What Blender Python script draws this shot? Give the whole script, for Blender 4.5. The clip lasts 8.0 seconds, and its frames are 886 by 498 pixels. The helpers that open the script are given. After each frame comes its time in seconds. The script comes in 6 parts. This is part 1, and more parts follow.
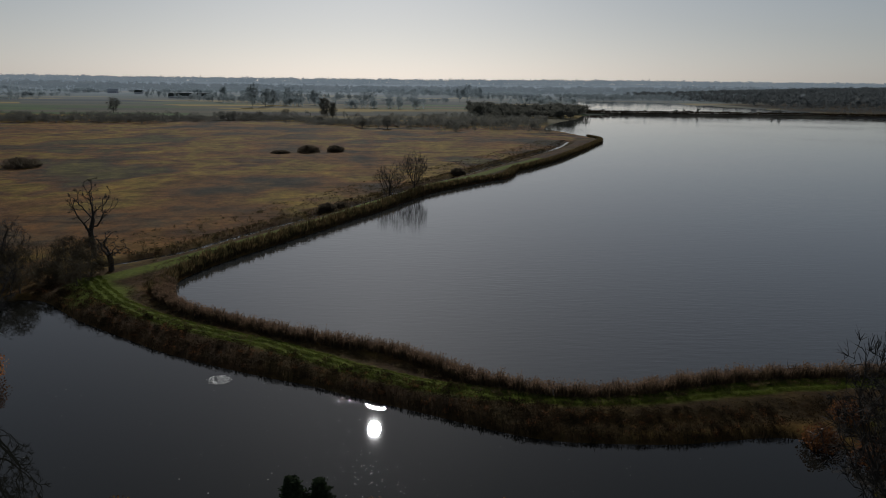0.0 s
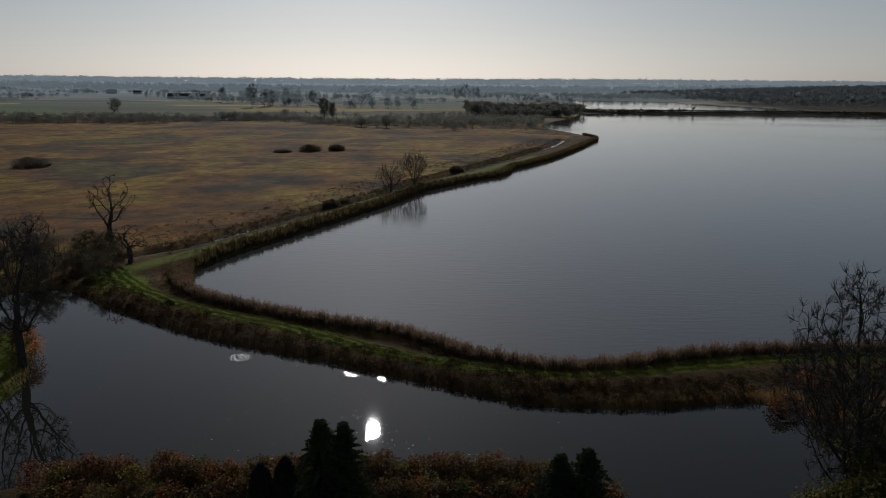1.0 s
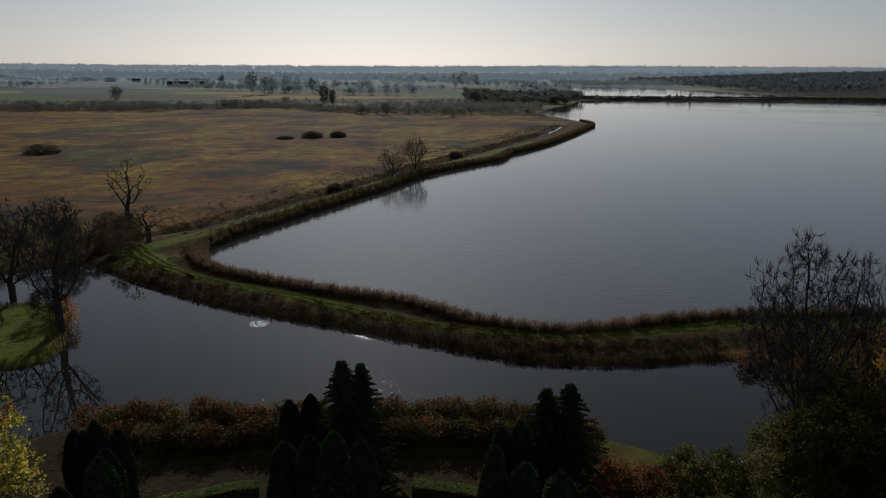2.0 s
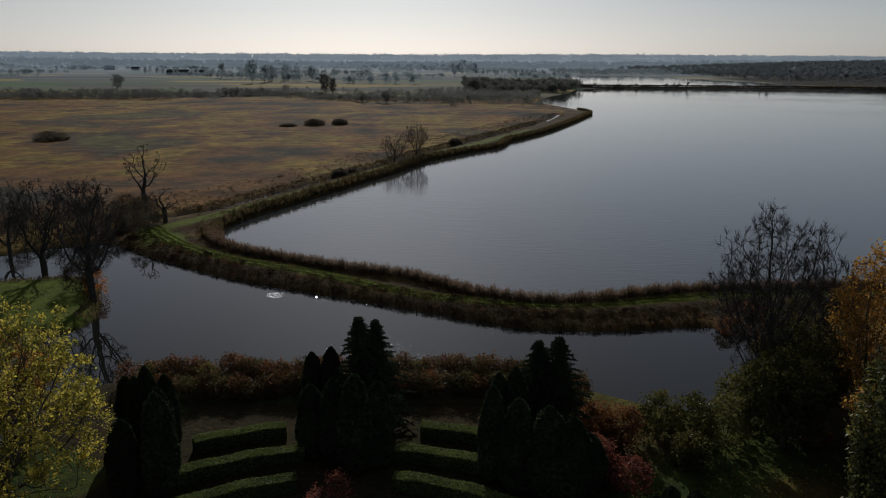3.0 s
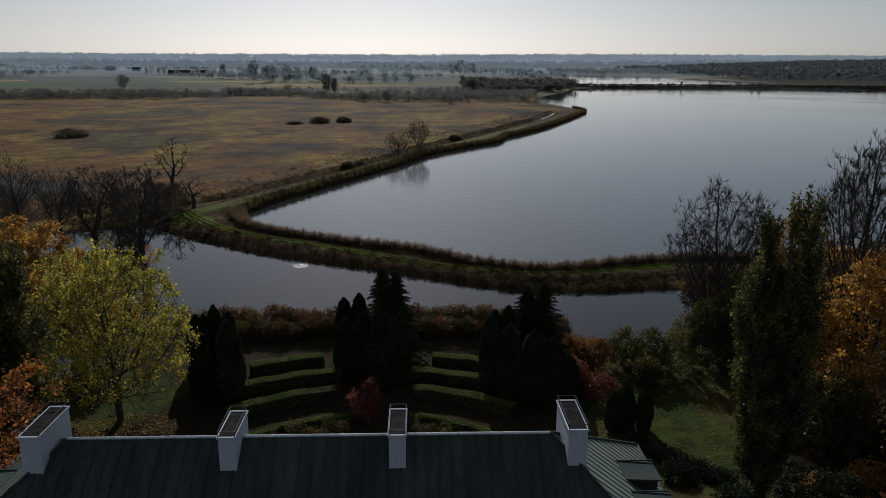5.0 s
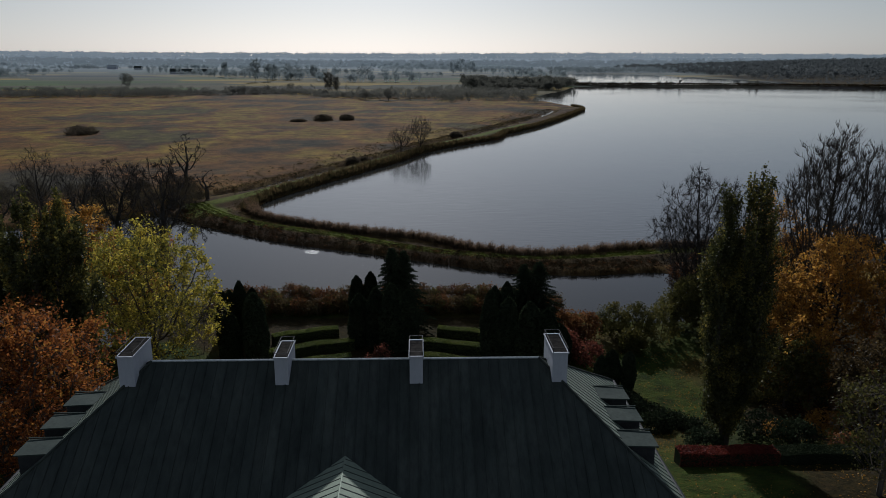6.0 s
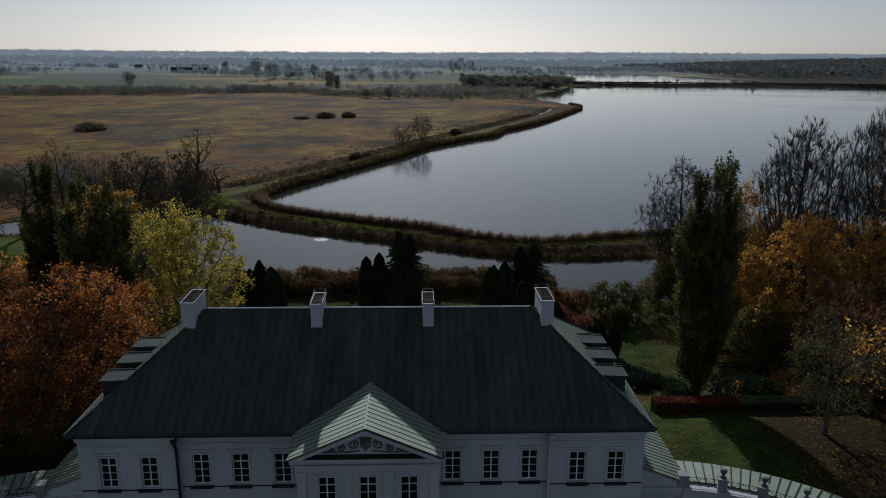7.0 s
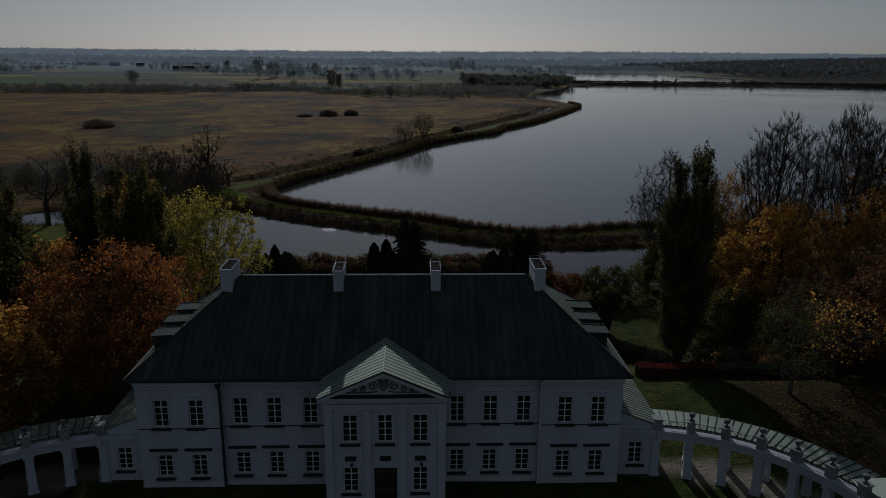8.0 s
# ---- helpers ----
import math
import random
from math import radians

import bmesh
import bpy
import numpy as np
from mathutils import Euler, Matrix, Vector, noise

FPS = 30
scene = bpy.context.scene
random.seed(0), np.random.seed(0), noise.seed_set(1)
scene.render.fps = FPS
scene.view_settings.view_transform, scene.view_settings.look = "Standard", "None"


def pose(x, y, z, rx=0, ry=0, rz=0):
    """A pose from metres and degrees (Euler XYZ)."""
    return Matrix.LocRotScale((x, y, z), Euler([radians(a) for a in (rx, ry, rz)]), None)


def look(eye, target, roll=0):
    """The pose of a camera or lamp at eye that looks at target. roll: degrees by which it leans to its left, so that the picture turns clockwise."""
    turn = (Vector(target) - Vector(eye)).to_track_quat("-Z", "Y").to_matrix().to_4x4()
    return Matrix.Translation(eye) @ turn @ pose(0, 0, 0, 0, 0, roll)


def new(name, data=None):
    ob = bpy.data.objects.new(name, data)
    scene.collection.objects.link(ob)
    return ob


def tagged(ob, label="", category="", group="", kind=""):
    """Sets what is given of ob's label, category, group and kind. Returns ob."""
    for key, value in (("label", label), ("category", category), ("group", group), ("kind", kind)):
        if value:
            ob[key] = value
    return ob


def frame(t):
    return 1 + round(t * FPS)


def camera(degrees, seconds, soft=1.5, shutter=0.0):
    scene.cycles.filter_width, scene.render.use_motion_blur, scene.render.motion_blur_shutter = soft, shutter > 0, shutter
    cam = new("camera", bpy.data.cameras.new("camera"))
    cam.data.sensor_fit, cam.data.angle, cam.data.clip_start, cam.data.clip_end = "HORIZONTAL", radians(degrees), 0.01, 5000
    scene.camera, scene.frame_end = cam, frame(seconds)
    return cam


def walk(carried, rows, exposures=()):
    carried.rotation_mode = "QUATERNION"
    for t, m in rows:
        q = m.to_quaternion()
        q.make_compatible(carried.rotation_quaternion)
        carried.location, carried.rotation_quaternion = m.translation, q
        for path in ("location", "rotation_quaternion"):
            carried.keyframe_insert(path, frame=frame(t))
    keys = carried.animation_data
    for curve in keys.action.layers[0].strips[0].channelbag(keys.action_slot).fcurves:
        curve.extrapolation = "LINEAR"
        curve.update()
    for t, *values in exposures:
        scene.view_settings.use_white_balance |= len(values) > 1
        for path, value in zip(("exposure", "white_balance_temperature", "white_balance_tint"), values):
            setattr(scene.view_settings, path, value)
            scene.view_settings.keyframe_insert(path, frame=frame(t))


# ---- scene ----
cam = camera(61.3, 8.0, 0.85)
PATH = [
    (0, (10.148, 23.242, 41.541), (10.2, 25.193, 41.104), 0.6),
    (0.5, (9.81, 18.23, 41.834), (9.864, 20.18, 41.395), 0.4),
    (1, (9.396, 13.167, 42.024), (9.453, 15.118, 41.585), 0.4),
    (1.5, (9.127, 7.903, 42.101), (9.184, 9.851, 41.651), 0.3),
    (2.8, (7.905, -5.797, 42.38), (7.967, -3.861, 41.883), 0.2),
    (3, (7.727, -7.745, 42.426), (7.79, -5.81, 41.927), 0.3),
    (3.5, (7.271, -12.82, 42.457), (7.335, -10.885, 41.956), 0.3),
    (4, (6.73, -18.018, 42.576), (6.797, -16.082, 42.076), 0.3),
    (4.5, (6.321, -23.117, 42.584), (6.387, -21.182, 42.083), 0.2),
    (4.7, (6.122, -25.29, 42.597), (6.19, -23.354, 42.098), 0.2),
    (6, (4.828, -38.883, 42.612), (4.896, -36.948, 42.11), 0.2),
    (6.5, (4.281, -44.147, 42.571), (4.351, -42.213, 42.067), 0.3),
    (7, (3.788, -49.263, 42.549), (3.859, -47.329, 42.045), 0.3),
    (7.5, (3.345, -53.971, 42.527), (3.417, -52.037, 42.022), 0.4),
    (8, (2.948, -58.129, 42.509), (3.019, -56.196, 42.003), 0.4),
]
EXPOSURE = -0.7
walk(cam, [(t, look(eye, target, roll)) for t, eye, target, roll in PATH],
     [(t, EXPOSURE + s, k, 11) for t, s, k in ((0, -0.22, 5920), (1.5, -0.16, 5880), (4.0, 0.0, 5760), (6.0, 0.02, 5660), (7.6, 0.0, 5600), (7.7, -0.15, 5590), (7.8, -0.4, 5580), (7.9, -0.7, 5560), (8.0, -1.05, 5550))])
# ---------------------------------------------------------------- world and sun
SUN_EL, SUN_AZ = radians(26.1), radians(-4.0)          # azimuth from +y towards +x
world = bpy.data.worlds.new("world")
scene.world = world
world.use_nodes = True
wn = world.node_tree
sky = wn.nodes.new("ShaderNodeTexSky")
sky.sky_type, sky.sun_disc = "NISHITA", False
sky.sun_elevation, sky.sun_rotation = SUN_EL, SUN_AZ
sky.air_density, sky.dust_density, sky.ozone_density = 1.0, 0.7, 1.0
wn.nodes["Background"].inputs["Strength"].default_value = 0.07
veil = wn.nodes.new("ShaderNodeHueSaturation")               # thin high cloud greys the sky
veil.inputs["Saturation"].default_value = 0.52
veil.inputs["Value"].default_value = 1.63
even = wn.nodes.new("ShaderNodeGamma")                       # and evens out the glow round the sun
even.inputs["Gamma"].default_value = 0.8
wn.links.new(sky.outputs[0], even.inputs["Color"])
wn.links.new(even.outputs[0], veil.inputs["Color"])
wn.links.new(veil.outputs[0], wn.nodes["Background"].inputs["Color"])
sun = new("sun", bpy.data.lights.new("sun", "SUN"))
sun.data.energy, sun.data.angle, sun.data.color = 5.0, radians(0.9), (1.0, 0.95, 0.86)
sun.matrix_world = look((math.sin(SUN_AZ) * 500, 500 * math.cos(SUN_AZ), 500 * math.tan(SUN_EL)), (0, 0, 0))

# ---------------------------------------------------------------- materials
def node_mat(name):
    m = bpy.data.materials.new(name)
    m.use_nodes = True
    nt = m.node_tree
    nt.nodes.clear()
    out = nt.nodes.new("ShaderNodeOutputMaterial")

    def add(kind, **values):
        n = nt.nodes.new(kind)
        for key, value in values.items():
            n.inputs[key].default_value = value
        return n
    return m, nt, out, add


def ramp(nt, fac, cols, lo=0.3, hi=0.7):
    r = nt.nodes.new("ShaderNodeValToRGB")
    e = r.color_ramp.elements
    while len(e) < len(cols):
        e.new(0.5)
    for i, c in enumerate(cols):
        e[i].position = lo + (hi - lo) * i / max(1, len(cols) - 1)
        e[i].color = (*c, 1)
    nt.links.new(fac, r.inputs[0])
    return r.outputs[0]


def mixed(nt, fac, a, b, kind="MIX"):
    n = nt.nodes.new("ShaderNodeMix")
    n.data_type, n.blend_type = "RGBA", kind
    for sock, v in ((n.inputs["Factor"], fac), (n.inputs["A"], a), (n.inputs["B"], b)):
        if isinstance(v, (int, float)):
            sock.default_value = v
        elif isinstance(v, tuple):
            sock.default_value = (*v, 1)
        else:
            nt.links.new(v, sock)
    return n.outputs["Result"]


def surface(name, cols, scale=1.0, rough=0.7, bump=0.3, fine=8.0, metal=0.0, spread=0.15, streak=(1, 1, 1), spec=0.5, grainy=1.0):
    """A worn surface: colour at two scales, a shift from piece to piece, fine relief."""
    m, nt, out, add = node_mat(name)
    geo = nt.nodes.new("ShaderNodeNewGeometry")
    mp = add("ShaderNodeMapping", Scale=streak)
    nt.links.new(geo.outputs["Position"], mp.inputs["Vector"])
    big = add("ShaderNodeTexNoise", Scale=scale, Detail=5.0, Roughness=0.6)
    small = add("ShaderNodeTexNoise", Scale=scale * fine, Detail=4.0, Roughness=0.65)
    nt.links.new(mp.outputs[0], big.inputs["Vector"])
    nt.links.new(mp.outputs[0], small.inputs["Vector"])
    col = ramp(nt, big.outputs["Fac"], cols)
    grain = ramp(nt, small.outputs["Fac"], [(1 - 0.28 * grainy,) * 3, (1.0,) * 3, (1 + 0.18 * grainy,) * 3], 0.3, 0.75)
    col = mixed(nt, 1.0, col, grain, "MULTIPLY")
    info = nt.nodes.new("ShaderNodeObjectInfo")
    hsv = nt.nodes.new("ShaderNodeHueSaturation")
    rng = add("ShaderNodeMapRange")
    rng.inputs["To Min"].default_value, rng.inputs["To Max"].default_value = 1 - spread, 1 + spread
    nt.links.new(info.outputs["Random"], rng.inputs["Value"])
    nt.links.new(rng.outputs[0], hsv.inputs["Value"])
    nt.links.new(col, hsv.inputs["Color"])
    b = add("ShaderNodeBsdfPrincipled", Roughness=rough, Metallic=metal)
    b.inputs["Specular IOR Level"].default_value = spec
    nt.links.new(hsv.outputs[0], b.inputs["Base Color"])
    bp = add("ShaderNodeBump", Strength=bump, Distance=0.05)
    nt.links.new(small.outputs["Fac"], bp.inputs["Height"])
    nt.links.new(bp.outputs[0], b.inputs["Normal"])
    nt.links.new(b.outputs[0], out.inputs[0])
    return m


def foliage(name, cols, through_light=0.45, gloss=0.01):
    """Leaves: colour from leaf to leaf, light comes through them."""
    m, nt, out, add = node_mat(name)
    geo = nt.nodes.new("ShaderNodeNewGeometry")
    info = nt.nodes.new("ShaderNodeObjectInfo")
    clump = add("ShaderNodeTexNoise", Scale=0.35, Detail=2.0)
    nt.links.new(geo.outputs["Position"], clump.inputs["Vector"])
    ad = nt.nodes.new("ShaderNodeMath")
    ad.operation = "MULTIPLY_ADD"
    nt.links.new(geo.outputs["Random Per Island"], ad.inputs[0])
    ad.inputs[1].default_value = 0.5
    off = nt.nodes.new("ShaderNodeMath")
    off.operation = "MULTIPLY_ADD"
    nt.links.new(clump.outputs["Fac"], off.inputs[0])
    off.inputs[1].default_value, off.inputs[2].default_value = 1.0, -0.25
    nt.links.new(off.outputs[0], ad.inputs[2])
    col = ramp(nt, ad.outputs[0], cols, 0.15, 0.85)
    hsv = nt.nodes.new("ShaderNodeHueSaturation")
    rng = add("ShaderNodeMapRange")
    rng.inputs["To Min"].default_value, rng.inputs["To Max"].default_value = 0.8, 1.2
    nt.links.new(info.outputs["Random"], rng.inputs["Value"])
    nt.links.new(rng.outputs[0], hsv.inputs["Value"])
    nt.links.new(col, hsv.inputs["Color"])
    hsv.inputs["Saturation"].default_value = 0.97
    d = nt.nodes.new("ShaderNodeBsdfDiffuse")
    tr = nt.nodes.new("ShaderNodeBsdfTranslucent")
    gl = add("ShaderNodeBsdfGlossy", Roughness=0.45)
    m1, m2 = add("ShaderNodeMixShader", Fac=through_light), add("ShaderNodeMixShader", Fac=gloss)
    nt.links.new(hsv.outputs[0], d.inputs["Color"])
    nt.links.new(hsv.outputs[0], tr.inputs["Color"])
    nt.links.new(d.outputs[0], m1.inputs[1])
    nt.links.new(tr.outputs[0], m1.inputs[2])
    nt.links.new(m1.outputs[0], m2.inputs[1])
    nt.links.new(gl.outputs[0], m2.inputs[2])
    nt.links.new(m2.outputs[0], out.inputs[0])
    return m


def water(name, ripple, scale, rough, spec=0.42, base=(0.02, 0.019, 0.013), lively=0.0, deep=0.05):
    m, nt, out, add = node_mat(name)
    geo = nt.nodes.new("ShaderNodeNewGeometry")
    mp = add("ShaderNodeMapping", Scale=(0.4, 1.5, 1.0), Rotation=(0, 0, radians(12)))
    nt.links.new(geo.outputs["Position"], mp.inputs["Vector"])
    n1 = add("ShaderNodeTexNoise", Scale=scale, Detail=3.0, Roughness=0.55)
    nt.links.new(mp.outputs[0], n1.inputs["Vector"])
    calm = add("ShaderNodeTexNoise", Scale=0.008, Detail=3.0)
    nt.links.new(geo.outputs["Position"], calm.inputs["Vector"])
    cr = ramp(nt, calm.outputs["Fac"], [(0.35,) * 3, (1.0,) * 3], 0.4, 0.62)
    mul = nt.nodes.new("ShaderNodeMath")
    mul.operation = "MULTIPLY"
    nt.links.new(cr, mul.inputs[0])
    mul.inputs[1].default_value = ripple
    stir = nt.nodes.new("ShaderNodeAttribute")                 # wavelets where the breeze reaches the shore
    stir.attribute_name = "stir"
    more = nt.nodes.new("ShaderNodeMath")
    more.operation = "MULTIPLY_ADD"
    more.inputs[1].default_value = lively
    nt.links.new(stir.outputs["Fac"], more.inputs[0])
    nt.links.new(mul.outputs[0], more.inputs[2])
    bp = add("ShaderNodeBump", Distance=deep)
    nt.links.new(more.outputs[0], bp.inputs["Strength"])
    n2 = add("ShaderNodeTexNoise", Scale=7.0, Detail=4.0, Roughness=0.7)
    nt.links.new(geo.outputs["Position"], n2.inputs["Vector"])
    both = nt.nodes.new("ShaderNodeMix")
    nt.links.new(stir.outputs["Fac"], both.inputs["Factor"])
    nt.links.new(n1.outputs["Fac"], both.inputs["A"])
    nt.links.new(n2.outputs["Fac"], both.inputs["B"])
    nt.links.new(both.outputs["Result"], bp.inputs["Height"])
    b = add("ShaderNodeBsdfPrincipled", Roughness=rough, IOR=1.333)
    b.inputs["Base Color"].default_value = (*base, 1)
    b.inputs["Specular IOR Level"].default_value = spec
    nt.links.new(bp.outputs[0], b.inputs["Normal"])
    nt.links.new(b.outputs[0], out.inputs[0])
    return m


def ground_material():
    """Meadow, fields, lawn, bare earth and grass track, by where they lie; distance haze and some shade are painted in.
    """
    m, nt, out, add = node_mat("ground")
    geo = nt.nodes.new("ShaderNodeNewGeometry")

    def noise_at(scale, detail=4.0, rough=0.6, stretch=(1, 1, 1)):
        mp = add("ShaderNodeMapping", Scale=stretch)
        nt.links.new(geo.outputs["Position"], mp.inputs["Vector"])
        n = add("ShaderNodeTexNoise", Scale=scale, Detail=detail, Roughness=rough)
        nt.links.new(mp.outputs[0], n.inputs["Vector"])
        return n.outputs["Fac"]

    def zone(name):
        a = nt.nodes.new("ShaderNodeAttribute")
        a.attribute_name = name
        return a.outputs["Fac"]
    patches = noise_at(0.0085, 6.0, 0.58, (1.0, 0.8, 1))
    meadow = ramp(nt, patches, [(0.05, 0.044, 0.032), (0.095, 0.062, 0.034), (0.15, 0.076, 0.03), (0.16, 0.092, 0.03), (0.2, 0.14, 0.033), (0.135, 0.07, 0.032), (0.066, 0.051, 0.034), (0.1, 0.086, 0.034)], 0.39, 0.61)
    tint = ramp(nt, noise_at(0.04, 5.0, 0.6, (1, 0.7, 1)), [(0.75, 0.76, 0.75), (1.0, 1.0, 1.0), (1.2, 1.14, 1.0)], 0.35, 0.68)
    meadow = mixed(nt, 1.0, meadow, tint, "MULTIPLY")
    tuft = ramp(nt, noise_at(0.9, 6.0, 0.75), [(0.6,) * 3, (1.0,) * 3, (1.3, 1.25, 1.1)], 0.33, 0.68)
    mottle = ramp(nt, noise_at(0.16, 5.0, 0.7, (1, 0.8, 1)), [(0.5, 0.5, 0.5), (0.95, 0.95, 0.95), (1.45, 1.4, 1.15)], 0.36, 0.66)
    meadow = mixed(nt, 0.75, meadow, mottle, "MULTIPLY")
    meadow = mixed(nt, 0.9, meadow, tuft, "MULTIPLY")
    streak = ramp(nt, noise_at(0.03, 5.0, 0.7, (0.8, 0.6, 1)), [(0.62, 0.62, 0.6), (1.0, 0.98, 0.9), (1.2, 1.15, 0.8)], 0.36, 0.66)
    meadow = mixed(nt, 0.5, meadow, streak, "MULTIPLY")
    drain = ramp(nt, noise_at(0.02, 2.0, 0.5, (0.12, 1.6, 1)), [(1.0,) * 3, (0.55, 0.55, 0.58), (1.0,) * 3], 0.485, 0.525)
    meadow = mixed(nt, 0.8, meadow, drain, "MULTIPLY")
    # fields beyond the meadow, strip by strip
    vor = nt.nodes.new("ShaderNodeTexVoronoi")
    vor.inputs["Scale"].default_value = 1.0
    mp = add("ShaderNodeMapping", Scale=(0.0042, 0.013, 0.0), Rotation=(0, 0, radians(9)))
    nt.links.new(geo.outputs["Position"], mp.inputs["Vector"])
    nt.links.new(mp.outputs[0], vor.inputs["Vector"])
    sep = nt.nodes.new("ShaderNodeSeparateColor")
    nt.links.new(vor.outputs["Color"], sep.inputs[0])
    fields = ramp(nt, sep.outputs[0], [(0.075, 0.075, 0.055), (0.10, 0.095, 0.055), (0.29, 0.2, 0.04), (0.11, 0.10, 0.065), (0.045, 0.042, 0.04), (0.08, 0.115, 0.04), (0.095, 0.088, 0.06), (0.15, 0.12, 0.05), (0.07, 0.07, 0.055)], 0.05, 0.95)
    fields = mixed(nt, 0.5, fields, tint, "MULTIPLY")
    # distance haze, put into the field colour
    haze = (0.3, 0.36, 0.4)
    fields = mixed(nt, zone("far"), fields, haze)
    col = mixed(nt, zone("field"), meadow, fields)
    grass = ramp(nt, noise_at(0.35, 6.0, 0.7), [(0.016, 0.025, 0.008), (0.028, 0.045, 0.01), (0.048, 0.068, 0.013), (0.07, 0.074, 0.016)], 0.3, 0.72)
    grass = mixed(nt, 0.7, grass, tuft, "MULTIPLY")
    strewn = ramp(nt, noise_at(4.5, 3.0, 0.8), [(0.0,) * 3, (1.0,) * 3], 0.52, 0.62)
    thinly = nt.nodes.new("ShaderNodeMath")
    thinly.operation = "MULTIPLY"
    thinly.inputs[1].default_value = 0.45
    nt.links.new(strewn, thinly.inputs[0])
    grass = mixed(nt, thinly.outputs[0], grass, ramp(nt, noise_at(0.12, 4.0, 0.6), [(0.035, 0.04, 0.012), (0.09, 0.06, 0.018), (0.15, 0.08, 0.02)], 0.36, 0.6))
    col = mixed(nt, zone("lawn"), col, grass)
    litter = ramp(nt, noise_at(1.6, 6.0, 0.8), [(0.016, 0.012, 0.008), (0.034, 0.023, 0.011), (0.085, 0.05, 0.016)], 0.35, 0.72)
    col = mixed(nt, zone("soil_shade"), col, litter)
    track = ramp(nt, noise_at(0.6, 5.0, 0.7), [(0.055, 0.07, 0.009), (0.09, 0.115, 0.012), (0.13, 0.15, 0.02)], 0.3, 0.7)
    col = mixed(nt, zone("track"), col, track)
    gravel = ramp(nt, noise_at(3.0, 4.0, 0.8), [(0.22, 0.19, 0.15), (0.36, 0.31, 0.25)], 0.3, 0.7)
    col = mixed(nt, zone("gravel"), col, gravel)
    b = add("ShaderNodeBsdfPrincipled", Roughness=0.95)
    b.inputs["Specular IOR Level"].default_value = 0.03
    nt.links.new(col, b.inputs["Base Color"])
    bp = add("ShaderNodeBump", Strength=0.9, Distance=0.5)
    nt.links.new(noise_at(1.1, 6.0, 0.75), bp.inputs["Height"])
    nt.links.new(bp.outputs[0], b.inputs["Normal"])
    nt.links.new(b.outputs[0], out.inputs[0])
    return m


def glass_material():
    m, nt, out, add = node_mat("window_glass")
    b = add("ShaderNodeBsdfPrincipled", Roughness=0.04, IOR=1.5)
    b.inputs["Base Color"].default_value = (0.01, 0.012, 0.014, 1)
    nt.links.new(b.outputs[0], out.inputs[0])
    return m


GROUND = ground_material()
LAKE_WATER = water("lake_water", 0.4, 0.55, 0.03, 0.72, (0.03, 0.031, 0.029), deep=0.1)
POND_WATER = water("pond_water", 0.02, 1.0, 0.012, 0.33, (0.01, 0.01, 0.008), 0.9)
GLASS = glass_material()
PLASTER = surface("white_plaster", [(0.38, 0.385, 0.41), (0.435, 0.44, 0.47), (0.47, 0.475, 0.5)], 0.35, 0.85, 0.06, 14, spread=0.02, streak=(1, 1, 0.3), grainy=0.25)
ORNAMENT = surface("dark_stucco", [(0.07, 0.07, 0.07), (0.14, 0.14, 0.135)], 2.0, 0.9, 0.3, 6)
WORN_STONE = surface("worn_stone", [(0.16, 0.16, 0.155), (0.24, 0.24, 0.235), (0.3, 0.3, 0.29)], 1.2, 0.9, 0.3, 9, spread=0.1)
STUCCO = surface("grey_stucco", [(0.42, 0.42, 0.42), (0.52, 0.52, 0.51)], 0.8, 0.85, 0.25, 12, spread=0.05)
ROOF = surface("green_sheet_roof", [(0.028, 0.034, 0.028), (0.042, 0.049, 0.041), (0.06, 0.067, 0.055)], 0.4, 0.6, 0.12, 6, 0.0, spread=0.13, streak=(1.6, 0.5, 0.5), spec=0.16)
ROUGH_ROOF = surface("dull_sheet_roof", [(0.03, 0.042, 0.036), (0.05, 0.062, 0.052)], 0.6, 0.85, 0.15, 6, 0.0, spread=0.1, spec=0.1)
ZINC = surface("pale_zinc", [(0.42, 0.44, 0.43), (0.55, 0.57, 0.55)], 0.8, 0.45, 0.1, 8, 0.5)
# Green sheets on sunlit slopes: sun painted in as a lighter, shinier copy.
SUNLIT_ROOF = surface("sunlit_sheet_roof", [(0.08, 0.1, 0.07), (0.11, 0.132, 0.094), (0.14, 0.162, 0.118)], 0.5, 0.66, 0.1, 7, 0.0, spread=0.15, spec=0.8)
SUNLIT_ROOF.node_tree.nodes["Principled BSDF"].inputs["IOR"].default_value = 1.8
SUNLIT_ROOF.node_tree.nodes["Principled BSDF"].inputs["Specular Tint"].default_value = (0.86, 1.0, 0.8, 1)
DARK_METAL = surface("dark_metal", [(0.02, 0.02, 0.022), (0.04, 0.04, 0.04)], 2.0, 0.7, 0.1, 6, 0.0, spec=0.15)
SOOT = surface("sooty_cap", [(0.02, 0.019, 0.018), (0.05, 0.045, 0.04)], 2.0, 1.0, 0.4, 5, spec=0.0)
DOOR = surface("dark_door", [(0.02, 0.014, 0.01), (0.04, 0.025, 0.016)], 1.5, 0.5, 0.2, 8)
BARK = surface("bark", [(0.05, 0.042, 0.034), (0.09, 0.076, 0.06), (0.13, 0.11, 0.09)], 0.9, 1.0, 0.6, 7, streak=(1, 1, 0.25), spec=0.1)
DEAD_BARK = surface("dead_bark", [(0.04, 0.036, 0.031), (0.075, 0.066, 0.056)], 1.0, 1.0, 0.6, 7, streak=(1, 1, 0.25), spec=0.05)
YELLOW = foliage("yellow_leaves", [(0.09, 0.095, 0.022), (0.22, 0.2, 0.03), (0.42, 0.34, 0.04), (0.58, 0.43, 0.045)], 0.52)
